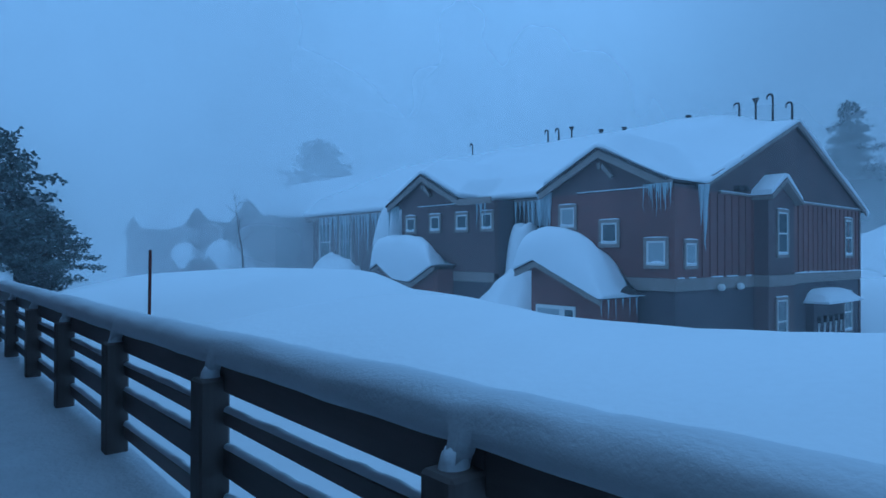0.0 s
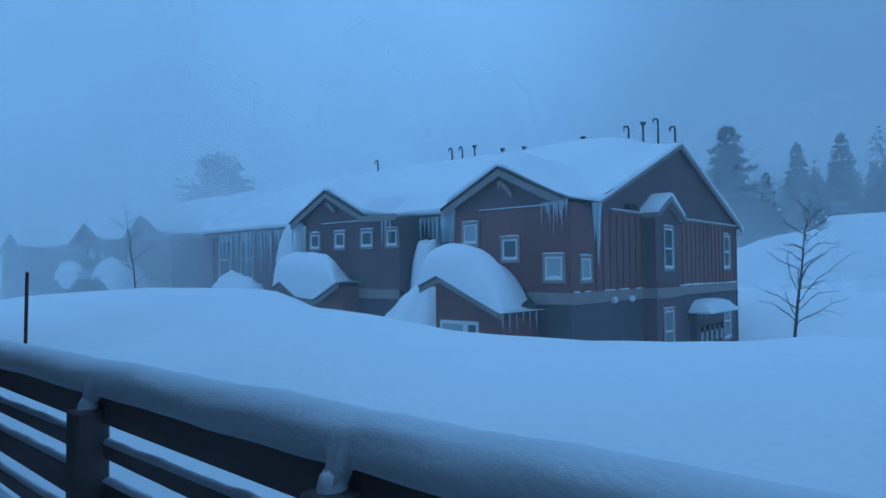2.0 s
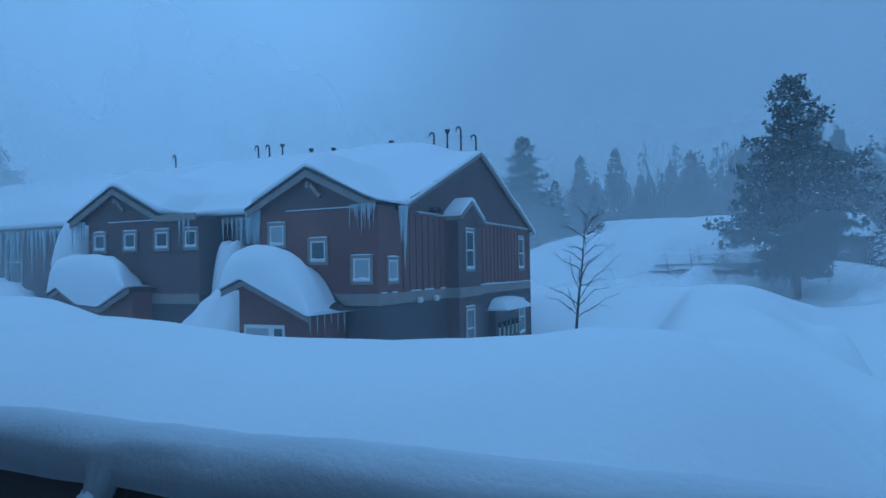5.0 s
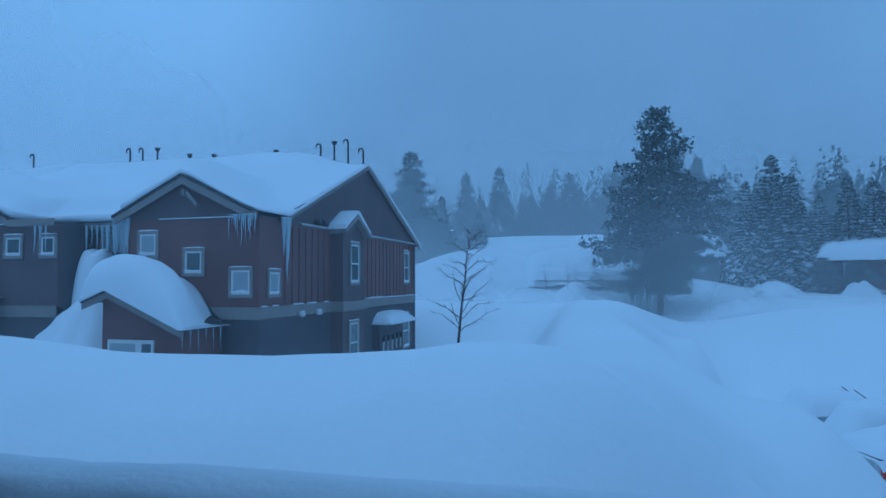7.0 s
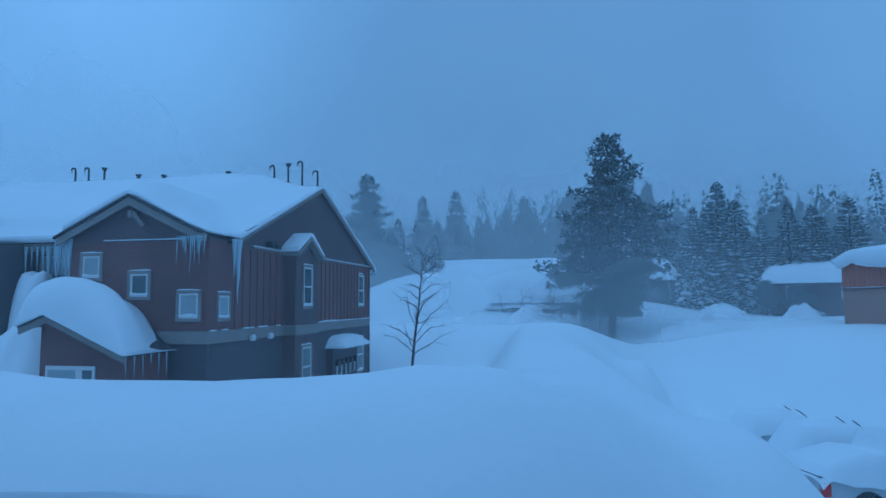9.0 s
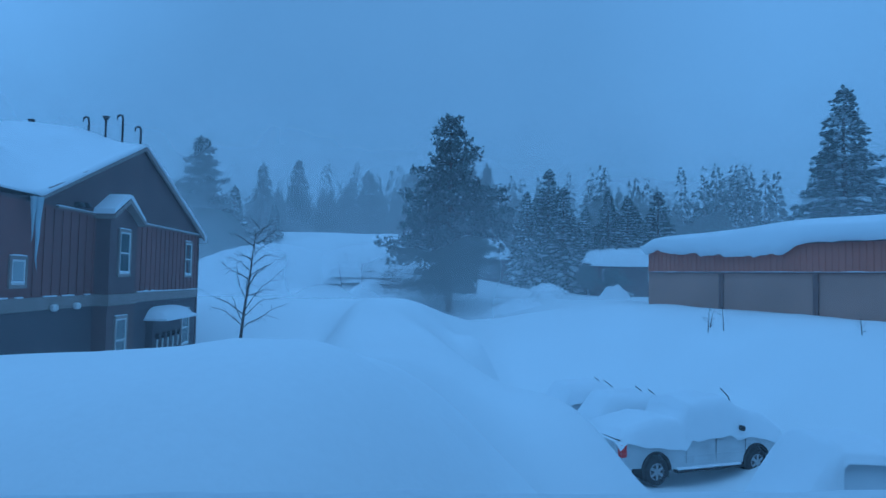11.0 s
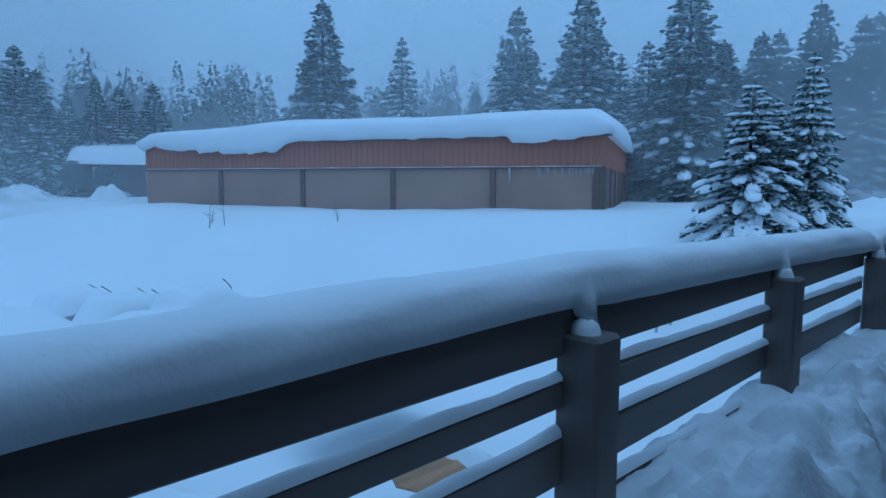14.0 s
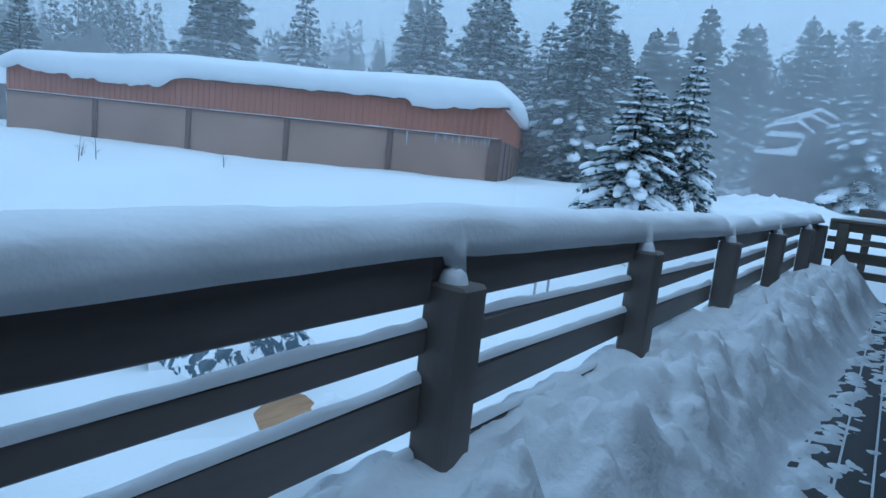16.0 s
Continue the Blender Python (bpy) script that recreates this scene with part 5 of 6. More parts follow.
def pickup():
    t = new("pickup_truck")
    tagged(t, "silver crew-cab pickup truck buried to its windows in snow", "truck")
    g = -3.74
    t.matrix_basis = Matrix.Translation((7.45, 18.45, g)) @ Matrix.Rotation(radians(17), 4, "Z")

    def tp(name, s, mat, label="", parent=None, sm=False):
        ob = new(name, s.mesh(name, mat, sm))
        ob.parent = parent or t
        return tagged(ob, label)
    # x forward from the rear axle, y to the far side, near side at y = 0
    W = 1.98
    body = [(-1.12, 0.55), (-1.15, 1.15), (-1.12, 1.32), (1.0, 1.32), (1.02, 1.36), (3.75, 1.36), (4.65, 1.25), (4.75, 0.95), (4.72, 0.5), (4.1, 0.45), (4.02, 0.75), (3.7, 0.92), (3.35, 0.75), (3.25, 0.42), (0.5, 0.42), (0.4, 0.78), (0.0, 0.94), (-0.4, 0.78), (-0.5, 0.52)]
    tp("body", side_profile(body, 0.0, W, 0.05), CAR_SILVER, "silver pickup body")
    cab = [(1.05, 1.34), (1.22, 1.93), (1.45, 1.99), (2.75, 1.97), (3.15, 1.80), (3.72, 1.36)]
    tp("cab", side_profile(cab, 0.06, W - 0.06, 0.16), CAR_SILVER, "silver crew cab")
    for a, b in ((1.36, 2.12), (2.2, 3.05)):
        tp("side_window", Shape().add([(a, 0.075, 1.40), (b + (0.3 if b > 3 else 0), 0.075, 1.40), (b - 0.1, 0.17, 1.86), (a + 0.06, 0.17, 1.86)], [(0, 1, 2, 3)]), GLASS)
    for cx in (0.0, 3.68):
        arch = Shape()
        pts = [(cx + 0.52 * math.cos(a), 0.40 + 0.56 * math.sin(a)) for a in np.linspace(0, math.pi, 13)]
        inner = [(cx + 0.43 * math.cos(a), 0.40 + 0.47 * math.sin(a)) for a in np.linspace(math.pi, 0, 13)]
        arch.prism(pts + inner, "y", -0.03, 0.10)
        tp("wheel_arch", arch, RUBBER, "dark wheel arch trim")
        well = Shape().prism([(cx - 0.46, 0.2), (cx - 0.46, 0.6), (cx, 0.88), (cx + 0.46, 0.6), (cx + 0.46, 0.2)], "y", 0.012, 0.5)
        tp("wheel_well", well, RUBBER)
        for y in (0.10, W - 0.12):
            r, w = 0.40, 0.26
            wh = tp("wheel", Shape().tube([(cx, y - w / 2, r), (cx, y - w / 2 + 0.03, r), (cx, y + w / 2 - 0.03, r), (cx, y + w / 2, r)], [r * 0.9, r, r, r * 0.9], 24), RUBBER, "black winter tyre")
            tp("rim", Shape().tube([(cx, y - w / 2 - 0.012, r), (cx, y - w / 2 + 0.02, r)], [r * 0.58, r * 0.62], 20), RIM, "alloy rim", wh)
            for k in range(6):
                a = k * math.pi / 3
                c, s_ = math.cos(a), math.sin(a)
                tp("spoke_gap", Shape().prism([(cx + r * 0.22 * c, r + r * 0.22 * s_), (cx + r * 0.52 * c - 0.07 * s_, r + r * 0.52 * s_ + 0.07 * c), (cx + r * 0.52 * c + 0.07 * s_, r + r * 0.52 * s_ - 0.07 * c)], "y", y - w / 2 - 0.022, y - w / 2 - 0.013), RUBBER, "", wh)
    tp("tail_lamp", Shape().box(-1.17, -0.98, -0.012, 0.16, 0.86, 1.22, 0.02), RED_LENS, "red tail lamp")
    tp("tailgate", Shape().box(-1.19, -1.14, 0.18, W - 0.18, 0.72, 1.28, 0.02), CAR_SILVER, "tailgate")
    tp("tailgate_cap", Shape().box(-1.20, -1.12, 0.10, W - 0.1, 1.31, 1.335, 0.01), RUBBER, "black tailgate cap")
    tp("bumper", Shape().box(-1.32, -1.10, 0.05, W - 0.05, 0.42, 0.62, 0.04), RIM, "chrome rear bumper")
    tp("running_board", Shape().box(0.62, 3.1, -0.14, 0.05, 0.33, 0.40, 0.02), RUBBER, "dark running board")
    tp("board_snow", Shape().box(0.66, 3.0, -0.13, 0.04, 0.40, 0.46, 0.025), SNOW_CAP, "snow on the running board")
    tp("trim_strip", Shape().box(1.0, 3.2, -0.012, 0.004, 0.72, 0.78, 0.004), CAR_SILVER)
    tp("mirror", Shape().box(3.0, 3.1, -0.2, 0.04, 1.38, 1.54, 0.04), RUBBER, "black door mirror")
    tp("wiper", Shape().tube([(3.5, 0.7, 1.7), (3.3, 0.75, 2.25), (3.05, 0.8, 2.5)], [0.02, 0.02, 0.018], 5), RUBBER, "raised wiper arm")
    for x in (1.2, 2.25):
        tp("door_handle", Shape().box(x, x + 0.2, -0.02, 0.01, 1.14, 1.19, 0.008), RIM, "door handle")
    for x in (1.05, 2.14, 3.25):
        tp("door_seam", Shape().box(x, x + 0.012, -0.002, 0.006, 0.55, 1.32), RUBBER)
    # snow on the cab, bonnet and bed
    m = t.matrix_basis

    def blanket(u, v):
        x = -1.14 + 5.85 * u
        y = -0.02 + (W + 0.04) * v
        base = float(np.interp(x, (-1.2, 1.0, 1.25, 2.7, 3.7, 4.7), (1.30, 1.30, 1.80, 1.84, 1.36, 1.22)))
        e = min(1.0, 6 * u + 0.2, 7 * (1 - u) + 0.1) * min(1.0, 7 * v + 0.02, 7 * (1 - v) + 0.02)
        th = 0.46 + 0.14 * wob(x, y, 0.9, 3) + 0.05 * wob(x, y, 2.4, 4)
        hang = -smooth(0.05, 0.0, v) * float(np.interp(x, (-1.1, -0.4, 0.9, 1.3, 2.9, 3.6, 4.6), (0.05, 0.3, 0.42, 0.68, 0.66, 0.34, 0.4))) * (1 + 0.25 * wob(x, 2, 1.7, 6))
        return (x - 0.1 * (u < 0.01), y - 0.03 * (v < 0.02), base + 0.02 + th * e ** 0.55 + hang - 0.24 * smooth(0.025, 0.0, u))
    s = Shape().sheet(50, 26, blanket)
    ob = new("truck_snow", s.mesh("truck_snow", SNOW_CAP, True))
    ob.matrix_basis = m.copy()
    tagged(ob, "thick snow blanket draped over the pickup", "snow")


pickup()


def snowed_car(x, y, turn, label, snow_label, mat, g=-3.88, length=4.4, thick=0.75, kind="parked_car", hang=0.45):
    c = new(kind)
    tagged(c, label, "car", "snowed-in cars")
    c.matrix_basis = Matrix.Translation((x, y, g)) @ Matrix.Rotation(radians(turn), 4, "Z")
    W, L = 1.8, length

    def cp(name, s, m, lab="", parent=None):
        ob = new(name, s.mesh(name, m))
        ob.parent = parent or c
        return tagged(ob, lab)
    body = [(0, 0.35), (-0.02, 0.9), (0.9, 1.02), (L - 0.8, 1.0), (L, 0.8), (L + 0.02, 0.4), (L - 0.55, 0.32), (L - 0.9, 0.66), (L - 1.25, 0.32), (1.15, 0.32), (0.8, 0.66), (0.45, 0.32)]
    cp("body", side_profile(body, 0, W, 0.06), mat, "car body")
    cp("cabin", side_profile([(0.25, 0.98), (0.75, 1.45), (2.4, 1.5), (3.3, 1.0)], 0.08, W - 0.08, 0.2), mat, "cabin in the body's colour")
    for cx in (0.8, L - 0.9):
        for yy in (0.1, W - 0.1):
            w = cp("wheel", Shape().tube([(cx, yy - 0.1, 0.32), (cx, yy + 0.1, 0.32)], [0.32, 0.32], 20), RUBBER, "tyre")
            cp("rim", Shape().tube([(cx, yy - 0.115, 0.32), (cx, yy - 0.09, 0.32)], [0.19, 0.2], 16), RIM, "alloy rim", w)
    cp("tail_lamp", Shape().box(-0.035, 0.1, 0.02, 0.3, 0.62, 0.82, 0.02), RED_LENS, "red tail lamp")
    for k, yy in ((0, 0.5), (1, 1.25)):
        cp("wiper", Shape().tube([(3.2, yy, 1.1), (3.12, yy + 0.12, 1.45 + thick * 0.6), (2.75, yy + 0.3, 1.75 + thick * 0.62)], [0.02, 0.02, 0.018], 5), RUBBER, "raised wiper arm")

    def blanket(u, v):
        px, py = -0.12 + (L + 0.24) * u, -0.1 + (W + 0.2) * v
        base = float(np.interp(px, (0, 0.3, 0.8, 2.4, 3.2, L), (0.85, 1.0, 1.38, 1.42, 1.0, 0.78)))
        e = min(1.0, 5 * u + 0.02, 5 * (1 - u) + 0.02) * min(1.0, 4.5 * v + 0.02, 4.5 * (1 - v) + 0.02)
        return (px, py, base + 0.03 + (thick + 0.12 * wob(px + x, py, 0.9, 5)) * e ** 0.5 - hang * smooth(0.06, 0.0, min(v, 1 - v)) - 0.3 * smooth(0.05, 0, min(u, 1 - u)))
    s = Shape().sheet(38, 26, blanket)
    ob = new("car_snow", s.mesh("car_snow", SNOW_CAP, True))
    ob.matrix_basis = c.matrix_basis.copy()
    tagged(ob, snow_label, "snow", "snow on cars")


snowed_car(6.9, 22.3, 18, "car with frosted, shade-grey sides almost hidden under snow behind the pickup", "deep snow over a parked car", CAR_FROST_SHADE, g=-4.15, hang=0.1)
snowed_car(6.3, 26.2, 15, "estate car with frosted, shade-grey sides sunk in snow with raised wipers", "deep snow over a parked car", CAR_FROST_SHADE, g=-4.4, hang=0.1)


def buried_truck():
    """A second pickup near the deck: only the side of its cab is free of snow."""
    c = new("buried_pickup_truck")
    tagged(c, "pickup truck buried in snow with one frosted, shade-grey cab side showing", "truck")
    c.matrix_basis = Matrix.Translation((7.9, 13.5, -3.88)) @ Matrix.Rotation(radians(3), 4, "Z")

    def cp(name, s, m, lab="", parent=None):
        ob = new(name, s.mesh(name, m))
        ob.parent = parent or c
        return tagged(ob, lab)
    cp("body", side_profile([(0.42, 0.4), (0.42, 0.6), (1.5, 1.45), (3.6, 1.45), (5.1, 1.3), (5.2, 0.5)], 0, 1.9, 0.04), CAR_FROST_SHADE, "frosted body, greyed for shade")
    cp("cab", side_profile([(1.45, 1.4), (1.48, 2.1), (1.6, 2.22), (2.9, 2.2), (3.3, 2.0), (3.75, 1.45)], 0.02, 1.88, 0.1), CAR_FROST_SHADE, "cab side under thin frost, greyed for shade")
    cp("tailgate", Shape().box(0.34, 0.42, -0.02, 1.86, 0.5, 0.78, 0.02), RUBBER, "dark tailgate edge")
    cp("mirror", Shape().box(3.2, 3.34, -0.24, 0.0, 1.5, 1.72, 0.03), RUBBER, "black door mirror")
    for cx in (0.9, 4.3):
        w = cp("wheel", Shape().tube([(cx, 0.0, 0.38), (cx, 0.25, 0.38)], [0.38, 0.38], 20), RUBBER, "tyre")
        cp("rim", Shape().tube([(cx, -0.012, 0.38), (cx, 0.02, 0.38)], [0.22, 0.23], 16), RIM, "alloy rim", w)

    def blanket(u, v):
        px, py = 0.4 + 5.5 * u, -0.12 + 2.2 * v
        base = float(np.interp(px, (0.4, 0.7, 1.4, 1.7, 3.0, 3.4, 3.9, 5.9), (0.55, 0.85, 1.85, 2.2, 2.16, 1.95, 1.5, 0.9)))
        free = smooth(1.35, 1.6, px) * smooth(3.75, 3.2, px)
        e = min(1.0, 9 * u + 0.05, 5 * (1 - u) + 0.02) * min(1.0, 4.5 * v + 0.02, 4.5 * (1 - v) + 0.02)
        drop = (1.5 * (1 - free) + 0.10) * smooth(0.10 - 0.06 * free, 0.0, v)
        return (px, py - 0.35 * (1 - free) * smooth(0.12, 0, v) * smooth(0.2, 1.2, px), base + 0.03 + (0.30 + 0.12 * wob(px, py, 0.9, 5)) * e ** 0.5 - drop)
    s = Shape().sheet(60, 30, blanket)
    ob = new("truck_snow", s.mesh("truck_snow", SNOW_CAP, True))
    ob.matrix_basis = c.matrix_basis.copy()
    tagged(ob, "deep smooth snow over the buried pickup", "snow")


buried_truck()
snowed_car(9.0, 46.0, 10, "far car drifted over with snow beyond the pine", "drifted snow over a far car", CAR_DARK, g=-0.9)
snowed_car(-25.4, 2.9, 172, "snow-capped car past the far end of the deck", "snow cap on a far car", CAR_DARK, g=-0.18, length=4.0, thick=0.36, hang=0.05)


# ---- far buildings ----
def low_building(x, y, turn, length, deep, wall_h, snow_h, label, mat, g=None):
    b = new("low_building")
    tagged(b, label, "building")
    g = float(ground_height(x, y)) - 0.3 if g is None else g
    b.matrix_basis = Matrix.Translation((x, y, g)) @ Matrix.Rotation(radians(turn), 4, "Z")

    def lp(name, s, m, lab="", parent=None, sm=False):
        ob = new(name, s.mesh(name, m, sm))
        ob.parent = parent or b
        return tagged(ob, lab)
    w = lp("wall", Shape().box(0, length, 0, deep, -1, wall_h), mat)
    n = max(2, int(length / 3.2))
    for i in range(n):
        if wall_h < 2:
            break
        x0 = length * (i + 0.3) / n
        win = lp("window", Shape().box(x0, x0 + 1.0, -0.06, 0, wall_h - 1.5, wall_h - 0.5, 0.01), FRAME, "", w)
        lp("pane", Shape().box(x0 + 0.1, x0 + 0.9, -0.07, -0.062, wall_h - 1.4, wall_h - 0.6), GLASS, "", win)
    lp("roof", Shape().prism([(-0.6, wall_h - 0.1), (deep / 2, wall_h + deep * 0.14), (deep + 0.6, wall_h - 0.1), (deep + 0.6, wall_h - 0.25), (-0.6, wall_h - 0.25)], "x", -0.4, length + 0.4), SHINGLE)

    def fn(u, v):
        px, py = -0.6 + (length + 1.2) * u, -0.8 + (deep + 1.6) * v
        r = wall_h + deep * 0.14 * (1 - abs(py - deep / 2) / (deep / 2 + 0.6)) - 0.1
        e = min(1, 12 * u, 12 * (1 - u)) * min(1, 9 * v, 9 * (1 - v))
        return (px, py, r + snow_h * max(0, e) ** 0.5 + 0.12 * wob(px, py, 0.4, 2) * e - 0.15 * (e < 0.02))
    s = Shape().sheet(40, 16, fn)
    ob = new("roof_snow", s.mesh("roof_snow", SNOW_CAP, True))
    ob.matrix_basis = b.matrix_basis.copy()
    tagged(ob, "smooth deep snow on a distant roof", "snow")


low_building(-13.0, 57.5, -1, 22.0, 9.0, 3.2, 1.0, "low distant building drifted in under a smooth snow roof", WALL_LOW, g=0.9)
low_building(-5.2, 49.2, 0, 5.9, 2.6, 1.35, 0.55, "low hazy outbuilding half drowned in drifts", WALL_LOW, g=0.9)
low_building(15.3, 53.3, -18, 7.2, 6.0, 2.6, 0.9, "small distant shed under a thick snow roof", CABIN, g=1.0)
for k, (x, y, rx, z1) in enumerate(((-11.0, 54.0, 9.0, 4.5), (-2.5, 54.5, 8.0, 4.7), (15.6, 47.5, 1.9, 1.75), (11.5, 52.0, 3.0, 1.7), (40.6, 6.2, 8.0, 1.25), (-2.5, 45.2, 2.2, 1.7), (1.2, 49.5, 2.4, 2.0), (7.5, 41.0, 3.4, 0.75), (-1.0, 43.5, 2.6, 0.9))):
    heap("snow_mound", x, y, rx, rx * 0.8, float(ground_height(x, y)) - 1.4, z1, "snow-buried shrubs and clutter before far buildings", 20 + k, 2.2)
for k in range(16):
    a = random.Random(k + 50)
    x, y = a.uniform(-5, 3), a.uniform(46, 50)
    g = float(ground_height(x, y))
    bare_tree(60 + k, (x, y, g), (x + a.uniform(-0.4, 0.4), y, g + a.uniform(1.2, 2.6)), 0.9, "hazy tangle of bare shrub branches", 7, 0.04)


def cabin():
    c = new("cabin")
    tagged(c, "dark red timber cabin with stacked snowy roofs and a deck", "house")
    c.matrix_basis = Matrix.Translation((49.2, 6.55, 2.4)) @ Matrix.Rotation(radians(96), 4, "Z") @ Matrix.Scale(0.685, 4)

    def cp(name, s, m, lab="", parent=None, sm=False):
        ob = new(name, s.mesh(name, m, sm))
        ob.parent = parent or c
        return tagged(ob, lab)
    # x runs across the front, y towards the viewer
    cp("wall", Shape().prism([(-3.2, -3.5), (-3.2, 5.9), (-1.5, 6.7), (2.0, 5.4), (2.0, -3.5)], "y", -5, -0.6), CABIN, "dark red board walls")
    wing = cp("wing", Shape().prism([(-1.1, -3.5), (-1.1, 4.5), (0.2, 5.5), (2.6, 4.75), (2.6, -3.5)], "y", -0.6, 0.9), CABIN, "gabled front wing")
    for x0 in (-0.7, 0.5, 1.6):
        w = cp("window", Shape().box(x0, x0 + 0.8, 0.9, 0.96, 3.3, 4.2, 0.01), CABIN, "", wing)
        cp("pane", Shape().box(x0 + 0.08, x0 + 0.72, 0.962, 0.97, 3.38, 4.12), GLASS, "", w)

    def slab(line, y0, y1, th=0.42):
        """Snow on a roof whose edge follows a line of points."""
        top = [(x, z + th * (0.6 if k in (0, len(line) - 1) else 1.0)) for k, (x, z) in enumerate(line)]
        cp("roof_board", Shape().prism(line + [(x, z - 0.14) for x, z in line[::-1]], "y", y0, y1 - 0.06), CABIN, "dark fascia")
        cp("roof_snow", Shape().prism([(x, z + 0.004) for x, z in line] + top[::-1], "y", y0, y1), SNOW_CAP, "thick slab of snow on the cabin roof")
    slab([(-3.6, 5.85), (-1.5, 6.78), (2.4, 5.42)], -5.2, -0.3)
    slab([(-2.7, 5.35), (-0.75, 6.2), (0.4, 5.8)], -0.3, 0.3, 0.36)
    slab([(-1.4, 4.45), (0.2, 5.55), (3.0, 4.78)], 0.3, 1.3)
    cp("porch_snow", Shape().prism([(-0.5, 4.0), (2.7, 4.0), (2.6, 4.35), (2.2, 4.5), (0.0, 4.52), (-0.5, 4.35), (-0.65, 4.1), (-0.3, 3.2), (-0.05, 3.2)], "y", 1.3, 2.3), SNOW_CAP, "snow sliding off the porch roof")
    cp("porch_beam", Shape().box(-0.4, 2.7, 1.0, 2.2, 3.86, 3.99, 0.02), CABIN)
    cp("porch_wall", Shape().box(0.6, 2.6, 1.0, 2.1, 2.6, 3.0, 0.02), CABIN)
    cp("deck", Shape().box(-3.2, 3.3, 0.9, 3.0, 1.15, 1.35, 0.02), CABIN, "timber deck")
    cp("deck_base", Shape().box(-3.0, 3.1, 0.9, 2.8, -3.5, 1.15), CABIN)
    for i in range(19):
        x = -3.1 + i * 0.35
        cp("baluster", Shape().box(x - 0.03, x + 0.03, 2.9, 2.96, 1.35, 2.2), CABIN)
    cp("hand_rail", Shape().box(-3.2, 3.3, 2.88, 2.98, 2.2, 2.28), CABIN)
    cp("deck_snow", Shape().prism([(-0.2, 2.29), (3.4, 2.29), (3.3, 2.6), (2.0, 2.72), (0.8, 2.95), (0.1, 3.2), (-0.3, 3.1)], "y", 1.3, 3.05), SNOW_CAP, "snow piled on the deck rail")


cabin()


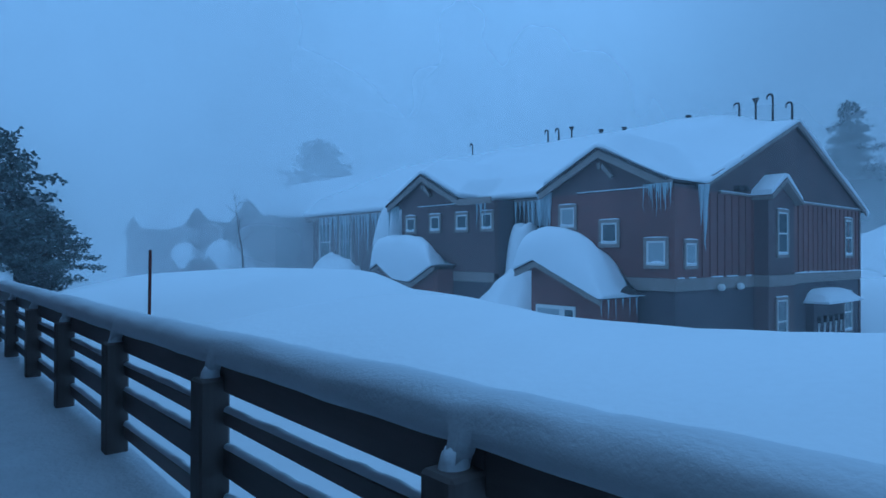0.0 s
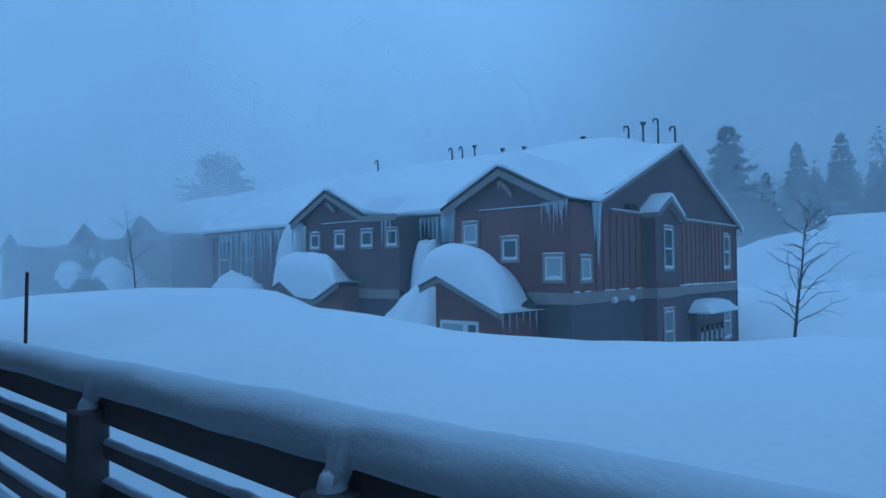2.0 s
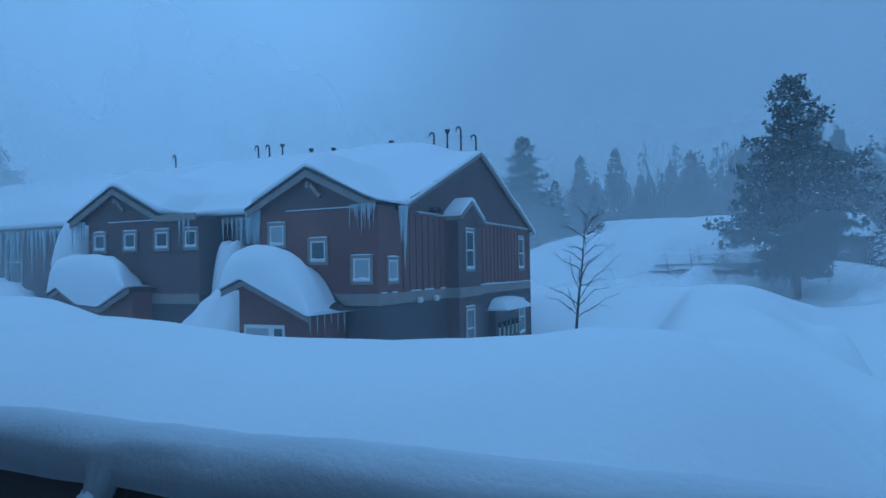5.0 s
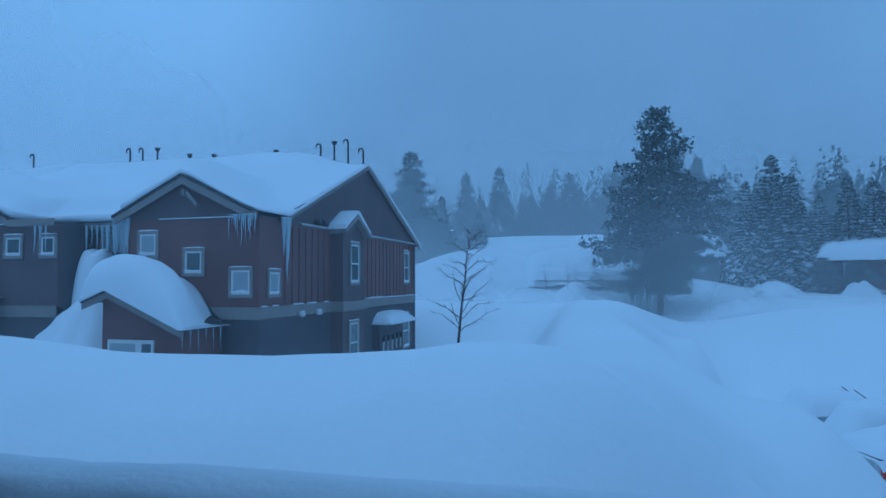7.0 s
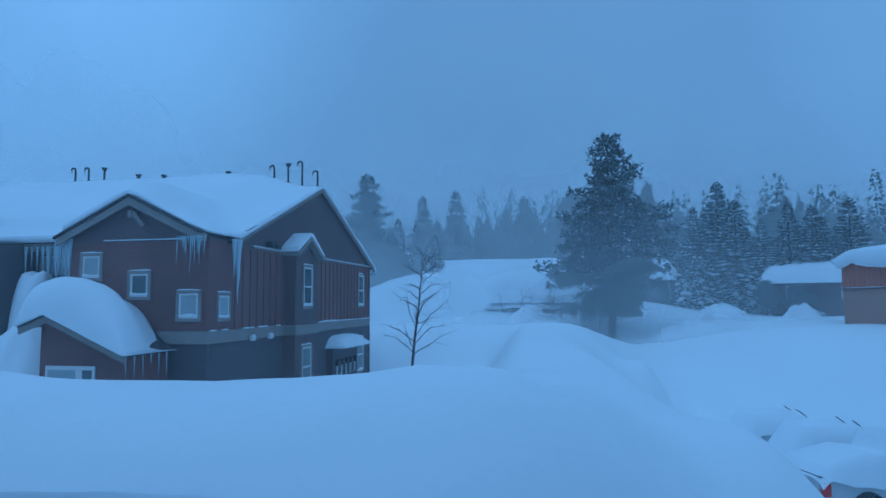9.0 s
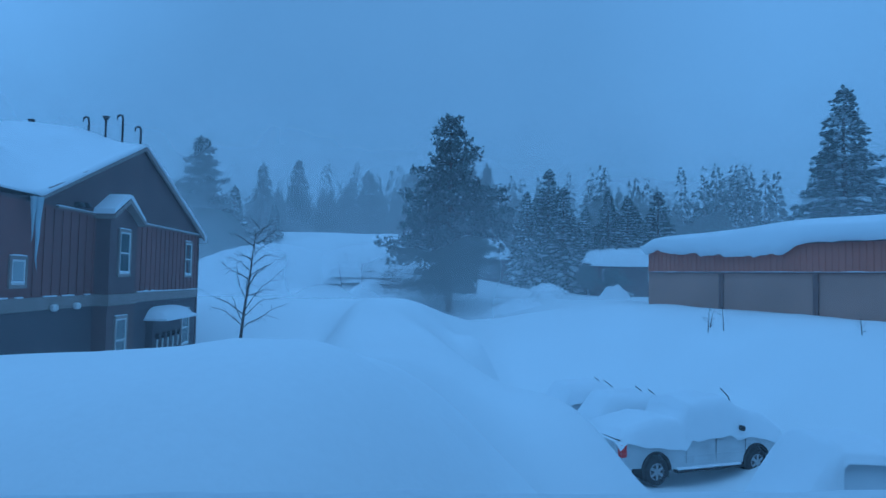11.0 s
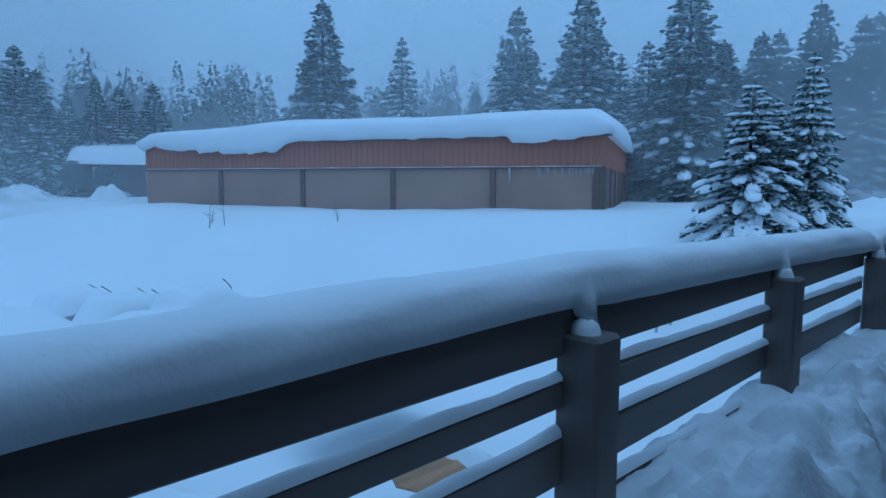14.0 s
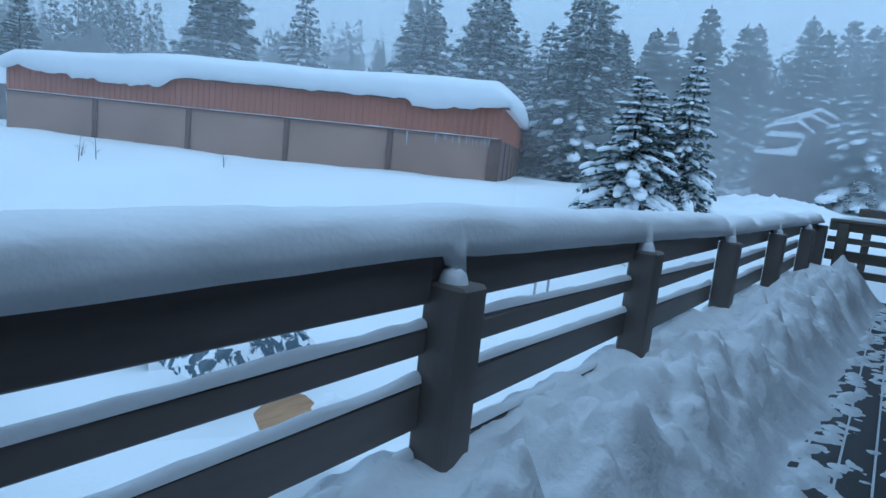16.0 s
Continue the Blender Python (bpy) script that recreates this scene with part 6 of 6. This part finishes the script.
# ---- clutter below the deck ----
def clutter():
    g = -2.8
    b = thing("tarpaulin_heap", (9.2, 11.6, g), "dark blue tarpaulin heap plastered with snow below the deck", "tarpaulin")
    s = Shape()
    s.sheet(30, 18, lambda u, v: (7.5 + 3.4 * u, 10.5 + 1.4 * v + 0.3 * u, g - 0.2 + 0.85 * math.sin(math.pi * u) ** 0.45 * math.sin(math.pi * v) ** 0.5 + 0.14 * wob(u * 9, v * 7, 1.0, 3)))
    part("sheet", s, CAR_STREAKED, b, smooth=True)
    cap = Shape().sheet(30, 12, lambda u, v: (7.9 + 2.7 * u, 11.1 + 0.85 * v + 0.3 * u, g + 0.48 + 0.26 * math.sin(math.pi * u) ** 0.5 * math.sin(math.pi * v) ** 0.5 + 0.08 * wob(u * 7, v * 5, 1.0, 6)))
    part("snow_patch", cap, SNOW_CAP, b, "snow lying on the tarpaulin", True)
    p = thing("plywood_sheet", (7.3, 7.6, -2.7), "bare plywood sheet half buried in snow under the deck", "plywood")
    part("sheet", Shape().prism([(6.2, 7.0), (6.63, 7.77), (7.6, 8.3), (7.72, 7.8), (7.1, 5.95), (6.5, 6.1)], "z", -2.5, -2.46), PLY, p)
    heap("snow_mound", 7.8, 7.2, 0.75, 0.6, -2.9, -2.42, "snow lying on the plywood", 41, 2.4)
    for k, (x, y, h) in enumerate(((18.4, 9.1, 1.0), (18.9, 8.9, 1.0), (22.3, 9.5, 1.5))):
        z = float(ground_height(x, y))
        sp = thing("sign_post", (x, y, z), "thin grey post sticking out of the snow", "post", "posts in the snow")
        part("pole", Shape().box(x - 0.04, x + 0.04, y - 0.03, y + 0.03, z - 0.4, z + h, 0.008), RIM, sp)
        if k == 2:
            part("plate", Shape().box(x - 0.16, x + 0.16, y - 0.05, y - 0.032, z + h - 0.35, z + h, 0.005), RIM, sp, "small grey sign plate")


clutter()


# ---- sheets that imitate the haze of snow in the air ----
def haze_sheet():
    """Translucent sheets in place of blown-snow haze: each runs across the far end of the row and bends round before
    the woods.
    """
    for x0, r, amount, last, first in ((-21.15, 47.6, 0.21, 1.0, 4.5), (-29.2, 66.0, 0.40, 0.7, -30), (-45.0, 97.0, 0.48, 0.8, -30)):
        a0 = math.asin(x0 / r)
        corner = r * math.cos(a0)

        def line(u):
            if u < 0.4:
                y = first + (corner - first) * u / 0.4
                return x0 - (6.0 * float(smooth(10.5, 4.5, y)) if first > 0 else 0.0), y
            a = a0 + (radians(110) - a0) * (u - 0.4) / 0.6
            return r * math.sin(a), r * math.cos(a)
        s = Shape().sheet(101, 2, lambda u, v: (*line(u), -6 + 56 * v))
        ob = part("haze_sheet", s, veil_material(amount, 2, 10, -27, -21.4, last, 0.0) if first > 0 else veil_material(amount, 4, 32, -12, 34, last))
        tagged(ob, "translucent sheet standing in for blown-snow haze", "blowing snow", kind="stuff")
    for r, a0, a1, amount, low, top, near_x, far_x, start, last in ((38.5, -22, 20.5, 0.27, 3, 11, 3, 13, 1, 0), (46.4, 18, 110, 0.29, 6, 36, 16, 36, 0, 1)):
        s = Shape().sheet(80, 2, lambda u, v: (r * math.sin(radians(a0 + (a1 - a0) * u)), r * math.cos(radians(a0 + (a1 - a0) * u)), -6 + 56 * v))
        ob = part("haze_sheet", s, veil_material(amount, low, top, near_x, far_x, last, start))
        tagged(ob, "translucent sheet standing in for blown-snow haze before the woods", "blowing snow", kind="stuff")
    # near sheet: haze that lifts the dark tones of the row
    s = Shape().sheet(60, 2, lambda u, v: (12.4 * math.sin(radians(-89 + 150 * u)), 12.4 * math.cos(radians(-89 + 150 * u)), -6 + 22 * v))
    ob = part("haze_sheet", s, veil_material(0.085, 3, 14, 3, 12, 0.35))
    tagged(ob, "faint translucent sheet standing in for blown-snow haze before the row", "blowing snow", kind="stuff")


haze_sheet()
